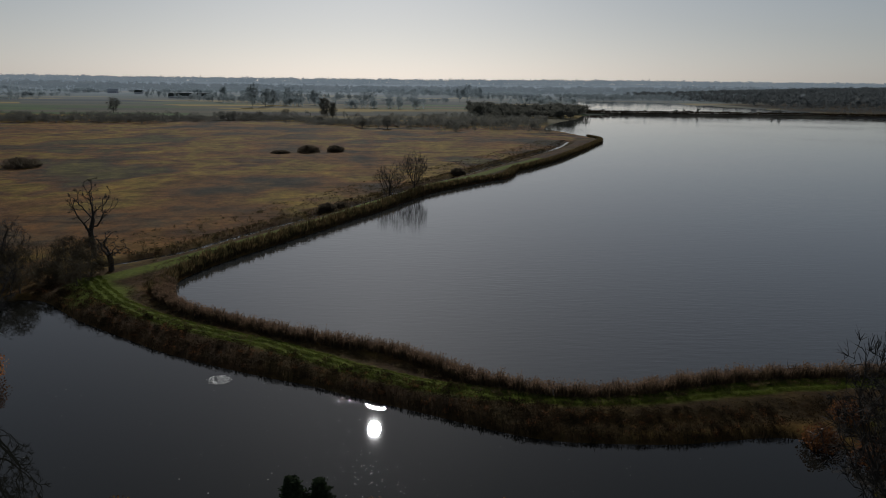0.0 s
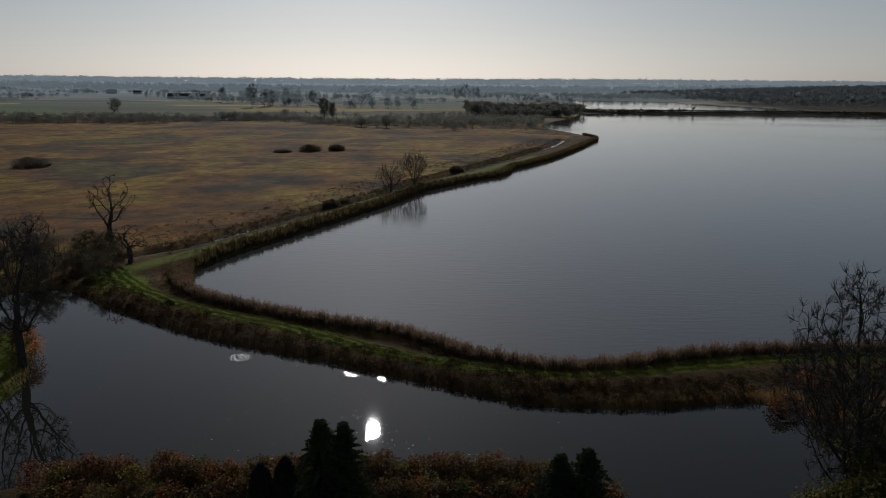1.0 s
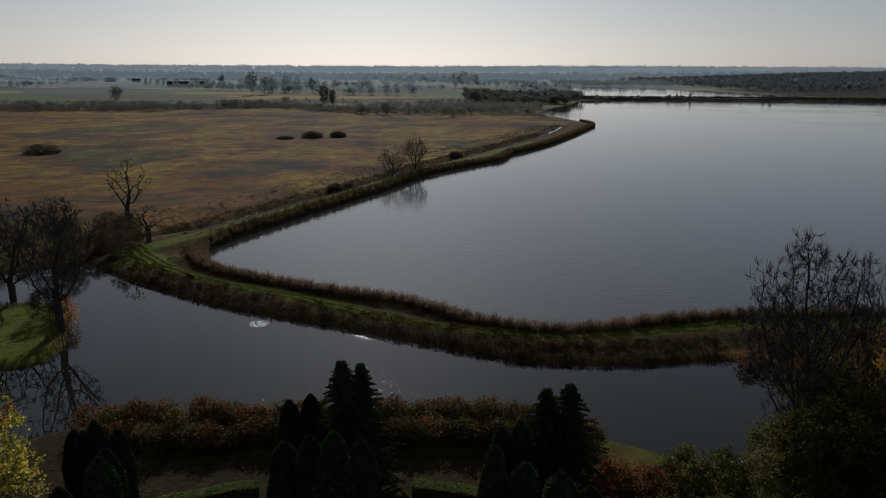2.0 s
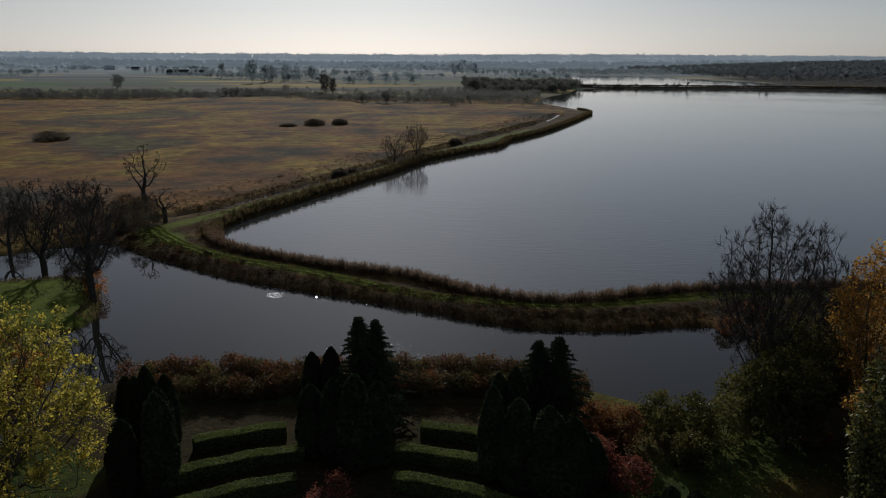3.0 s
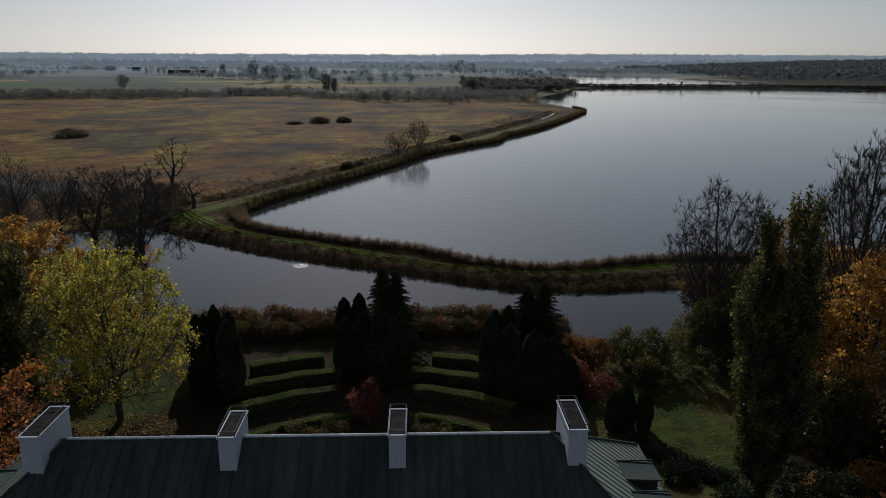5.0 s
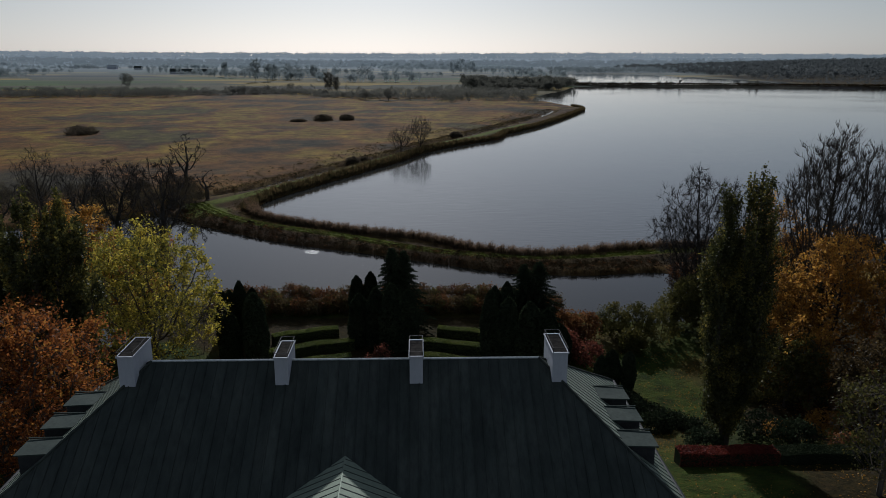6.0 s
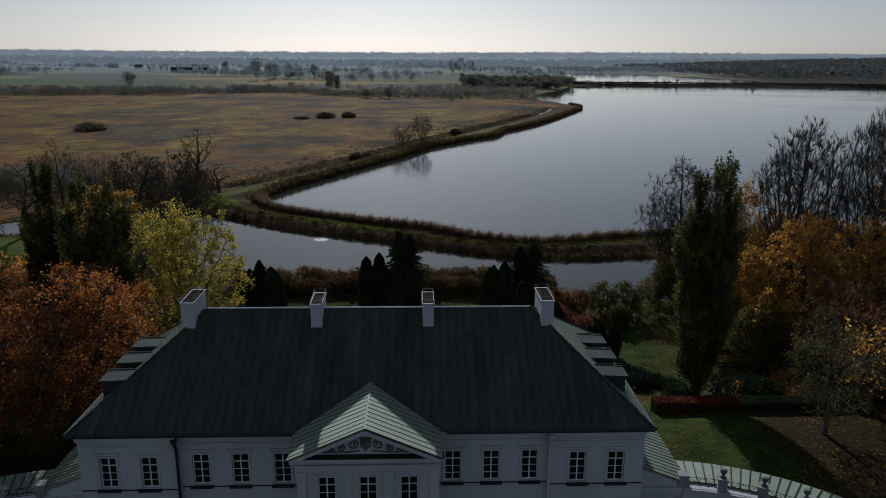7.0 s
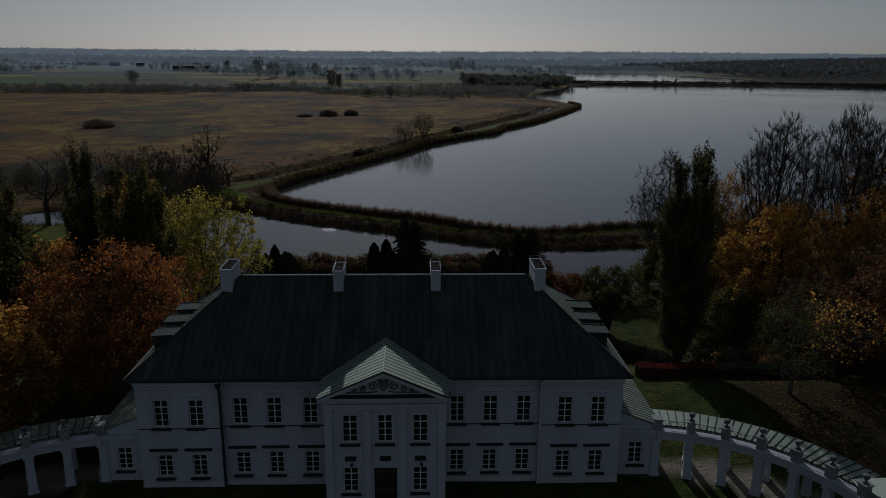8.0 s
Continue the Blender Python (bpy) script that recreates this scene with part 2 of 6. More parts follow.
ORANGE = foliage("orange_leaves", [(0.1, 0.042, 0.018), (0.3, 0.095, 0.02), (0.44, 0.15, 0.026), (0.5, 0.25, 0.035)], 0.52)
AMBER = foliage("amber_leaves", [(0.16, 0.09, 0.024), (0.42, 0.2, 0.028), (0.56, 0.32, 0.04)], 0.58)
POPLAR = foliage("poplar_leaves", [(0.03, 0.034, 0.012), (0.055, 0.058, 0.018), (0.095, 0.092, 0.024), (0.27, 0.21, 0.035)], 0.4, 0.016)
CONIFER = foliage("conifer_needles", [(0.018, 0.025, 0.014), (0.032, 0.042, 0.022), (0.05, 0.062, 0.03)], 0.12, 0.0)
BOX = foliage("hedge_leaves", [(0.075, 0.1, 0.022), (0.125, 0.155, 0.03), (0.19, 0.2, 0.042)], 0.36)
DARK_RED = foliage("barberry_leaves", [(0.06, 0.014, 0.01), (0.14, 0.024, 0.014), (0.26, 0.045, 0.022)], 0.4)
BROWN = foliage("brown_leaves", [(0.05, 0.036, 0.018), (0.10, 0.068, 0.028), (0.16, 0.11, 0.04)], 0.4)
RUST = foliage("rust_leaves", [(0.07, 0.03, 0.015), (0.15, 0.06, 0.02), (0.22, 0.10, 0.03)], 0.45)
RED = foliage("red_leaves", [(0.09, 0.03, 0.022), (0.17, 0.05, 0.03), (0.24, 0.085, 0.042)], 0.42)
OLIVE = foliage("olive_leaves", [(0.045, 0.045, 0.015), (0.09, 0.085, 0.02), (0.15, 0.12, 0.03)], 0.4)
REED = foliage("reed_blades", [(0.045, 0.036, 0.022), (0.088, 0.062, 0.036), (0.14, 0.094, 0.052)], 0.38)
HAY = foliage("meadow_grass", [(0.09, 0.08, 0.02), (0.17, 0.12, 0.035), (0.26, 0.18, 0.05)], 0.5, 0.0)
SEDGE = foliage("sedge_blades", [(0.035, 0.034, 0.014), (0.07, 0.055, 0.024), (0.12, 0.085, 0.035), (0.17, 0.11, 0.05)], 0.4)
SCRUB = foliage("scrub_twigs", [(0.04, 0.034, 0.022), (0.07, 0.055, 0.034), (0.09, 0.075, 0.04)], 0.3)
SCRUB_MOUND = foliage("willow_twigs", [(0.06, 0.05, 0.036), (0.09, 0.072, 0.05), (0.12, 0.095, 0.065)], 0.5, 0.0)
# Dark body under the leaves, with inner shade put into its colour.
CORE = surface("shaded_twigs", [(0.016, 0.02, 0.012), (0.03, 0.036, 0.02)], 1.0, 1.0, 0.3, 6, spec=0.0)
HERB = foliage("dry_herbs", [(0.014, 0.013, 0.008), (0.03, 0.024, 0.013), (0.055, 0.037, 0.02), (0.095, 0.056, 0.026)], 0.22, 0.0)
PLUME = foliage("reed_plumes", [(0.09, 0.062, 0.042), (0.165, 0.105, 0.064), (0.24, 0.155, 0.094)], 0.48, 0.0)
# Far leaves: distance haze is put into their colours, paler further off.
WOODS = foliage("hazed_far_woods", [(0.08, 0.085, 0.07), (0.11, 0.11, 0.09), (0.14, 0.13, 0.105)], 0.5, 0.0)
GREY_SCRUB = foliage("hazed_scrub", [(0.09, 0.09, 0.08), (0.12, 0.118, 0.1), (0.15, 0.142, 0.116)], 0.5, 0.0)
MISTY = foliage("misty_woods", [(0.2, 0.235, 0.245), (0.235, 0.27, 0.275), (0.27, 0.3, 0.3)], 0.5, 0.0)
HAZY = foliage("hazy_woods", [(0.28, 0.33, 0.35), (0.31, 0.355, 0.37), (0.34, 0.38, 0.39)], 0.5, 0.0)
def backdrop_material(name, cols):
    """Distance with haze painted as glow, for kilometres of autumn air."""
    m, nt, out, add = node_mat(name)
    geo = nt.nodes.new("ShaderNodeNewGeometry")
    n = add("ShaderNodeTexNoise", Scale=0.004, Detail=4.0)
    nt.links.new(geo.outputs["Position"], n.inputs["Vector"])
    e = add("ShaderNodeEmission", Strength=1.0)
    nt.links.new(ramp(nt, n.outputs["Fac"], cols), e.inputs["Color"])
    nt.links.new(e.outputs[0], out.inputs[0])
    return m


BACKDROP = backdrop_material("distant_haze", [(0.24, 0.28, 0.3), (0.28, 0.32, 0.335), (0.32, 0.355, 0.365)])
BACKDROP_WOODS = backdrop_material("distant_woods_haze", [(0.16, 0.19, 0.2), (0.19, 0.22, 0.23), (0.23, 0.255, 0.26)])
LILY = foliage("floating_leaves", [(0.06, 0.06, 0.04), (0.17, 0.17, 0.12)], 0.2, 0.16)
# Trees on the hill, greyed by haze painted into the leaf colour.
HILL = foliage("hazed_hill_trees", [(0.095, 0.106, 0.108), (0.11, 0.12, 0.12), (0.125, 0.132, 0.13)], 0.5, 0.0)

# ---------------------------------------------------------------- mesh helpers
class Shape:
    """Collects vertices and faces of one mesh."""

    def __init__(self):
        self.v, self.f = [], []

    def face(self, *pts):
        n = len(self.v)
        self.v += [tuple(p) for p in pts]
        self.f.append(tuple(range(n, n + len(pts))))
        return self

    def box(self, x0, x1, y0, y1, z0, z1):
        n = len(self.v)
        self.v += [(x, y, z) for z in (z0, z1) for y in (y0, y1) for x in (x0, x1)]
        self.f += [tuple(n + i for i in q) for q in ((0, 2, 3, 1), (4, 5, 7, 6), (0, 1, 5, 4), (2, 6, 7, 3), (0, 4, 6, 2), (1, 3, 7, 5))]
        return self

    def frustum(self, x0, x1, y0, y1, z0, z1, inset):
        n = len(self.v)
        self.v += [(x, y, z0) for y in (y0, y1) for x in (x0, x1)]
        self.v += [(x, y, z1) for y in (y0 + inset, y1 - inset) for x in (x0 + inset, x1 - inset)]
        self.f += [tuple(n + i for i in q) for q in ((0, 2, 3, 1), (4, 5, 7, 6), (0, 1, 5, 4), (2, 6, 7, 3), (0, 4, 6, 2), (1, 3, 7, 5))]
        return self

    def slab(self, pts, thick):
        """A flat outline with thickness below it."""
        n, k = len(self.v), len(pts)
        a, b, c = (Vector(p) for p in pts[:3])
        nor = (b - a).cross(c - a).normalized()
        self.v += [tuple(p) for p in pts] + [tuple(Vector(p) - nor * thick) for p in pts]
        self.f.append(tuple(range(n, n + k)))
        self.f.append(tuple(range(n + 2 * k - 1, n + k - 1, -1)))
        self.f += [(n + i, n + k + i, n + k + (i + 1) % k, n + (i + 1) % k) for i in range(k)]
        return self

    def tube(self, a, b, r0, r1, sides=6, caps=True):
        a, b = Vector(a), Vector(b)
        d = (b - a).normalized()
        u = d.orthogonal().normalized()
        w = d.cross(u)
        n = len(self.v)
        for p, r in ((a, r0), (b, r1)):
            for i in range(sides):
                t = 2 * math.pi * i / sides
                self.v.append(tuple(p + (u * math.cos(t) + w * math.sin(t)) * r))
        self.f += [(n + i, n + (i + 1) % sides, n + sides + (i + 1) % sides, n + sides + i) for i in range(sides)]
        if caps:
            self.f += [tuple(range(n + sides - 1, n - 1, -1)), tuple(range(n + sides, n + 2 * sides))]
        return self

    def chain(self, pts, r, sides=5):
        for a, b in zip(pts, pts[1:]):
            self.tube(a, b, r, r, sides)
        return self

    def lathe(self, profile, sides=12, at=(0, 0, 0)):
        n = len(self.v)
        for r, z in profile:
            for i in range(sides):
                t = 2 * math.pi * i / sides
                self.v.append((at[0] + r * math.cos(t), at[1] + r * math.sin(t), at[2] + z))
        for k in range(len(profile) - 1):
            for i in range(sides):
                self.f.append((n + k * sides + i, n + k * sides + (i + 1) % sides, n + (k + 1) * sides + (i + 1) % sides, n + (k + 1) * sides + i))
        self.f += [tuple(range(n + sides - 1, n - 1, -1)), tuple(range(n + (len(profile) - 1) * sides, n + len(profile) * sides))]
        return self

    def mesh(self, name, material, smooth=False):
        me = bpy.data.meshes.new(name)
        me.from_pydata(self.v, [], self.f)
        me.materials.append(material)
        if smooth:
            me.polygons.foreach_set("use_smooth", [True] * len(me.polygons))
        me.update()
        return me


def part(name, shape, material, parent, label="", at=None, turn=0.0, smooth=False):
    """One mesh under a thing or a part; shape is a Shape or a ready mesh."""
    me = shape if isinstance(shape, bpy.types.Mesh) else shape.mesh(name, material, smooth)
    ob = new(name, me)
    ob.parent = parent
    if at is not None:
        ob.location = at
    if turn:
        ob.rotation_euler.z = turn
    return tagged(ob, label=label) if label else ob


def thing(name, at, label, category, group="", kind="", turn=0.0):
    ob = new(name)
    ob.location = at
    ob.rotation_euler.z = turn
    ob.empty_display_size = 0.5
    return tagged(ob, label, category, group, kind)


def arrays_mesh(name, verts, size, material):
    """A mesh of separate polygons with the same number of corners, from an array (n, size, 3)."""
    verts = np.asarray(verts, np.float32)
    n = len(verts)
    me = bpy.data.meshes.new(name)
    me.vertices.add(n * size)
    me.vertices.foreach_set("co", verts.reshape(-1))
    me.loops.add(n * size)
    me.loops.foreach_set("vertex_index", np.arange(n * size, dtype=np.int32))
    me.polygons.add(n)
    me.polygons.foreach_set("loop_start", np.arange(0, n * size, size, dtype=np.int32))
    me.polygons.foreach_set("loop_total", np.full(n, size, np.int32))
    me.materials.append(material)
    me.update(calc_edges=True)
    return me


# ---------------------------------------------------------------- the lie of the land
def smooth_line(pts, closed=False, step=3):
    """A rounded line through a few corner points."""
    p = np.array(pts, float)
    n = len(p)
    out = []
    for i in range(n if closed else n - 1):
        if closed:
            a, b, c, d = (p[(i + k) % n] for k in (-1, 0, 1, 2))
        else:
            a, b, c, d = p[max(i - 1, 0)], p[i], p[i + 1], p[min(i + 2, n - 1)]
        for k in range(step):
            t = k / step
            out.append(0.5 * (2 * b + (c - a) * t + (2 * a - 5 * b + 4 * c - d) * t * t + (3 * b - a - 3 * c + d) * t ** 3))
    if not closed:
        out.append(p[-1])
    return np.array(out)


def line_gap(x, y, line, closed=False):
    """Distance of points to a line."""
    best = np.full(np.shape(x), 1e9)
    q = np.vstack([line, line[:1]]) if closed else line
    for (ax, ay), (bx, by) in zip(q[:-1], q[1:]):
        dx, dy = bx - ax, by - ay
        t = np.clip(((x - ax) * dx + (y - ay) * dy) / (dx * dx + dy * dy + 1e-9), 0, 1)
        best = np.minimum(best, np.hypot(x - ax - t * dx, y - ay - t * dy))
    return best


def inside(x, y, poly):
    odd = np.zeros(np.shape(x), bool)
    q = np.vstack([poly, poly[:1]])
    for (ax, ay), (bx, by) in zip(q[:-1], q[1:]):
        if ay != by:
            odd ^= ((ay > y) != (by > y)) & (x < (bx - ax) * (y - ay) / (by - ay) + ax)
    return odd


def signed(x, y, poly):
    """Distance to a shore, negative on the water."""
    d = line_gap(x, y, poly, True)
    return np.where(inside(x, y, poly), -d, d)


def step01(a, b, v):
    t = np.clip((np.asarray(v, float) - a) / (b - a), 0, 1)
    return t * t * (3 - 2 * t)


def lumps(x, y, size, seed=0):
    """Soft random relief, -1 to 1."""
    s = 0
    for k in range(5):
        a = 2.4 * k + seed * 1.7
        w = 2 * math.pi / (size * (1 + 0.37 * k))
        s = s + np.sin((x * math.cos(a) + y * math.sin(a)) * w + 1.3 * k + seed) * np.cos((x * math.sin(a) - y * math.cos(a)) * w * 0.8 + seed * 2)
    return s / 3


LAKE = smooth_line([(420, 150), (200, 130), (110, 125), (75, 124), (54, 122.5), (37, 117.5), (28, 117.5), (18, 122.5), (6, 133), (-13, 142), (-32, 154.5), (-39.5, 165),
                    (-41, 178), (-36, 194), (-26.7, 215), (-15, 240.5), (0.6, 275), (12.3, 305), (36.6, 340), (48, 354), (55.6, 380), (63, 392), (90, 444.5), (132, 546),
                    (143, 582), (137, 626), (128, 681), (119, 711), (150, 822), (190, 915), (238, 1040), (359, 1050), (505, 1028), (618, 1002), (900, 950), (900, 300)], True)
FAR_LAKE = smooth_line([(262, 1072), (360, 1072), (505, 1050), (618, 1026), (760, 1004), (640, 1110), (606, 1300), (566, 1500), (522, 1740), (366, 1785), (310, 1450)], True)
POND = smooth_line([(64, 98), (55, 105), (47, 104.5), (40, 103.6), (30, 104), (23.6, 105.2), (17, 108.4), (9.5, 112.6), (2, 116.6), (-5.3, 121), (-14, 125), (-23.5, 130), (-32, 135.4),
                    (-41.6, 143), (-51.5, 151), (-63, 162), (-72, 160), (-84, 152), (-104, 142), (-118, 118), (-100, 86), (-60, 68), (-43, 66), (-38, 75), (-37, 83), (-28, 87.5),
                    (-15, 88.5), (0, 88.5), (15, 88), (25, 85), (33, 80), (38, 77), (44, 76), (52, 78), (62, 86)], True)
SPIT = smooth_line([(-46, 109), (-48, 117), (-53, 129), (-58, 134), (-66, 133), (-86, 128), (-112, 124), (-112, 112), (-86, 106), (-60, 104), (-49, 104)], True)
DIKE_TRACK = smooth_line([(-60, 172), (-55, 166), (-48, 157), (-38, 147.5), (-27, 140.2), (-16, 134), (-6, 127), (2, 121.5), (10, 117), (18, 114.5), (25, 113), (32, 112.4), (40, 113), (52, 115.5), (64, 117.5), (100, 119.5), (200, 124), (420, 140)])
DIKE_FAR = smooth_line([(-58, 168), (-46, 188), (-33.5, 212.5), (-18, 244), (-3.5, 282), (9, 312), (34, 352), (49, 383), (80, 444), (125, 558), (132, 585)])
DITCH = smooth_line([(-62, 188), (-54, 197), (-49, 203), (-36, 230), (-21, 259), (-5, 292), (3, 313), (24, 355), (37, 383), (72, 456), (96, 508), (115, 566)])
CROSS_DIKE = smooth_line([(232, 1060), (360, 1061), (505, 1039), (618, 1014), (900, 960)])


def land(x, y):
    """Ground height over the water."""
    x, y = np.asarray(x, float), np.asarray(y, float)
    z = 0.75 + 0.12 * lumps(x, y, 37) + 0.06 * lumps(x, y, 9, 3)
    for line, crest, half in ((DIKE_TRACK, 1.25, 6.0), (DIKE_FAR, 1.5, 6.0), (CROSS_DIKE, 2.6, 9.0)):
        z = np.maximum(z, crest * (1 - step01(half * 0.35, half * 1.3, line_gap(x, y, line))))
    # the park rises to the palace
    rise = (1 - step01(15, 44, y)) * (1 - step01(95, 220, np.abs(x - 10)))
    z = z + rise * 5.55
    # wooded hill and the long swells on the horizon
    z = z + 26 * np.exp(-(((x - 1250) / 520) ** 2 + ((y - 1850) / 620) ** 2)) * step01(600, 900, x)
    dist = np.hypot(x, y)
    z = z + step01(2400, 4700, dist) * (30 + 6 * lumps(x, y, 2300, 5))
    for poly in (LAKE, FAR_LAKE):
        z = np.minimum(z, np.clip(signed(x, y, poly) * 0.4, -1.5, 60))
    pond = np.maximum(signed(x, y, POND), -signed(x, y, SPIT))
    z = np.minimum(z, np.clip(pond * 0.45, -1.5, 60))
    z = np.maximum(z, 3.4 * (1 - step01(2.0, 9.0, line_gap(x, y, CROSS_DIKE))) - 0.8)
    z = np.minimum(z, np.maximum(-0.35, (line_gap(x, y, DITCH) - 1.3) * 0.5 + 0.12 * lumps(x, y, 13, 2)) + 60 * (y > 580))
    return z


def height(x, y):
    return float(land(np.array([x]), np.array([y]))[0])


def stops(*spans):
    """Grid lines: (from, to, step) one after another."""
    out = []
    for a, b, s in spans:
        out += list(np.arange(a, b, s))
    return np.array(out + [spans[-1][1]])


gx = stops((-4900, -2000, 290), (-2000, -600, 70), (-600, -220, 14), (-220, -90, 4), (-90, 100, 1.1), (100, 160, 3), (160, 420, 9), (420, 1000, 16), (1000, 2200, 60), (2200, 4900, 270))
gy = stops((-4900, -600, 400), (-600, -90, 30), (-90, 30, 2), (30, 205, 1.0), (205, 320, 1.6), (320, 620, 3), (620, 1100, 6), (1100, 1850, 15), (1850, 4900, 110))
X, Y = np.meshgrid(gx, gy)
Z = land(X, Y)
nx, ny = len(gx), len(gy)
me = bpy.data.meshes.new("ground")
quad = (np.arange(ny - 1)[:, None] * nx + np.arange(nx - 1)[None, :]).reshape(-1)
me.vertices.add(nx * ny)
me.vertices.foreach_set("co", np.stack([X, Y, Z], -1).astype(np.float32).reshape(-1))
me.loops.add(4 * len(quad))
me.loops.foreach_set("vertex_index", np.stack([quad, quad + 1, quad + nx + 1, quad + nx], -1).astype(np.int32).reshape(-1))
me.polygons.add(len(quad))
me.polygons.foreach_set("loop_start", np.arange(0, 4 * len(quad), 4, dtype=np.int32))
me.polygons.foreach_set("loop_total", np.full(len(quad), 4, np.int32))
me.polygons.foreach_set("use_smooth", np.ones(len(quad), bool))
me.materials.append(GROUND)
me.update(calc_edges=True)
PARK = (Y < 96) & (np.abs(X) < 130)
GARDEN = np.array([(-30, 44), (-24, 62), (-20, 78), (24, 78), (27, 62), (24, 44)], float)
in_garden = inside(X, Y, GARDEN)
TRACK_LINE = DIKE_TRACK + (0.8, 1.75)
zones = {
    "field": step01(770, 850, Y + 30 * lumps(X, Y, 400, 1) + 0.0 * X) * 1.0,
    # share of painted haze, growing with distance
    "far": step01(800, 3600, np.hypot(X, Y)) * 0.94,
    "lawn": np.where(Y < 96, np.maximum(step01(-0.15, 0.2, lumps(X, Y, 21, 7)) * 0.4 + 0.6, 1 - step01(25, 40, Y)), np.where(signed(X, Y, SPIT) < 3, 0.95, 0.0)) * (1 - step01(130, 170, np.abs(X))),
    "soil_shade": np.maximum.reduce([
        np.maximum(step01(0.0, 0.3, lumps(X, Y, 24, 4)), step01(44, 60, X)) * PARK * ((X > 42) | (X < -26)) * 0.9,
        np.where(in_garden & (np.hypot(X - 0.3, Y - 32.5) < 23.5), 0.85, 0.0),
        # garden lawn: shade of the bank shrubs painted in as dark earth
        np.where(in_garden, 0.82, 0.0),
        (1 - step01(0.4, 1.6, signed(X, Y, POND))) * 0.7 * (Y < 170),
        (1 - step01(2.0, 5.0, line_gap(X, Y, DITCH))) * 0.6,
        # leaf litter before the hedge, with the trees' shade painted in
        step01(37, 41, X + 2 * lumps(X, Y, 9, 1)) * (Y < 23) * PARK * 0.9,
        (1 - step01(7.0, 10.0, line_gap(X, Y, DIKE_TRACK) + lumps(X, Y, 7, 3))) * (Y > 96) * 0.8,
        (1 - step01(7.0, 11.0, line_gap(X, Y, DIKE_FAR) + lumps(X, Y, 11, 3))) * 0.75,
        (1 - step01(6.0, 12.0, line_gap(X, Y, CROSS_DIKE))) * 0.9,
        step01(600, 640, X) * step01(980, 1000, Y) * (1 - step01(1500, 1700, Y)) * 0.85]),
    "track": np.clip(np.maximum((1 - step01(1.7, 2.8, line_gap(X, Y, TRACK_LINE) + 0.3 * lumps(X, Y, 5, 1))) * (0.95 - 0.4 * (1 - step01(0.12, 0.4, np.abs(line_gap(X, Y, TRACK_LINE) - 0.85)))) * (X < 200),
                        (1 - step01(1.8, 3.6, line_gap(X, Y, DIKE_FAR))) * 0.8 * (Y < 430)) + (1 - step01(3.5, 7.0, np.hypot(X + 52, (Y - 163) * 0.75))) * 0.9 + 0.75 * (signed(X, Y, SPIT) < -0.5), 0, 0.95),
    "gravel": (np.abs(np.hypot(np.abs(X) - 22, Y + 13.9) - 16.4) < 1.7) * (Y > -14.5) * (np.abs(X) > 22) * 0.9,
}
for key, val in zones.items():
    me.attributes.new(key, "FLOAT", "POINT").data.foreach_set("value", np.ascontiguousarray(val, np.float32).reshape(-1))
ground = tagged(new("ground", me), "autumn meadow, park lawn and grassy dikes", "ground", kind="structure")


def sheet_of(name, poly, material, label):
    """A sheet of still water as wide as its bed."""
    bm = bmesh.new()
    vs = [bm.verts.new((float(p[0]), float(p[1]), 0.0)) for p in poly]
    f = bm.faces.new(vs)
    bmesh.ops.triangulate(bm, faces=[f])
    bmesh.ops.recalc_face_normals(bm, faces=bm.faces)
    for f in bm.faces:
        if f.normal.z < 0:
            f.normal_flip()
    m = bpy.data.meshes.new(name)
    bm.to_mesh(m)
    bm.free()
    m.materials.append(material)
    return tagged(new(name, m), label, "water", kind="structure")


def grown(poly, d):
    """The outline pushed outwards under the bank."""
    p, nxt, prv = poly, np.roll(poly, -1, 0), np.roll(poly, 1, 0)
    t = nxt - prv
    n = np.stack([t[:, 1], -t[:, 0]], -1) / (np.linalg.norm(t, axis=1)[:, None] + 1e-9)
    area = np.sum(p[:, 0] * nxt[:, 1] - nxt[:, 0] * p[:, 1])
    return p + n * (d if area > 0 else -d)


sheet_of("water_lake", grown(LAKE, 0.8), LAKE_WATER, "wide grey lake with faint ripples")
sheet_of("water_far_lake", grown(FAR_LAKE, 1.5), LAKE_WATER, "pale distant lake behind a dike")
cx, cy = np.meshgrid(np.arange(-122, 70, 1.0), np.arange(62, 166, 1.0), indexing="ij")
cx, cy = cx.reshape(-1), cy.reshape(-1)
wet = signed(cx + 0.5, cy + 0.5, POND) < 1.6
cx, cy = cx[wet], cy[wet]
cells = np.stack([np.stack([cx + a, cy + b, 0 * cx], -1) for a, b in ((0, 0), (1, 0), (1, 1), (0, 1))], 1)
pond_mesh = arrays_mesh("water_pond", cells, 4, POND_WATER)
vx, vy = cells[:, :, 0].reshape(-1), cells[:, :, 1].reshape(-1)
stirred = (1 - step01(0.3, 2.2, -signed(vx, vy, POND) + 1.6 * lumps(vx, vy, 7, 2))) * step01(100, 106, vy) * step01(-0.1, 0.5, lumps(vx, vy, 4, 1)) + 0.35 * step01(0.25, 0.7, lumps(vx, vy, 9, 6)) * (1 - step01(93, 99, vy)) * (np.abs(vx - 4) < 14)
pond_mesh.attributes.new("stir", "FLOAT", "POINT").data.foreach_set("value", np.ascontiguousarray(stirred, np.float32))
tagged(new("water_pond", pond_mesh), "calm dark pond below the dike", "water", kind="structure")
dl = np.vstack([DITCH + (1.4, -0.7), (DITCH + (-1.4, 0.7))[::-1]])
sheet_of("water_ditch", dl, POND_WATER, "narrow ditch with glints of open water")

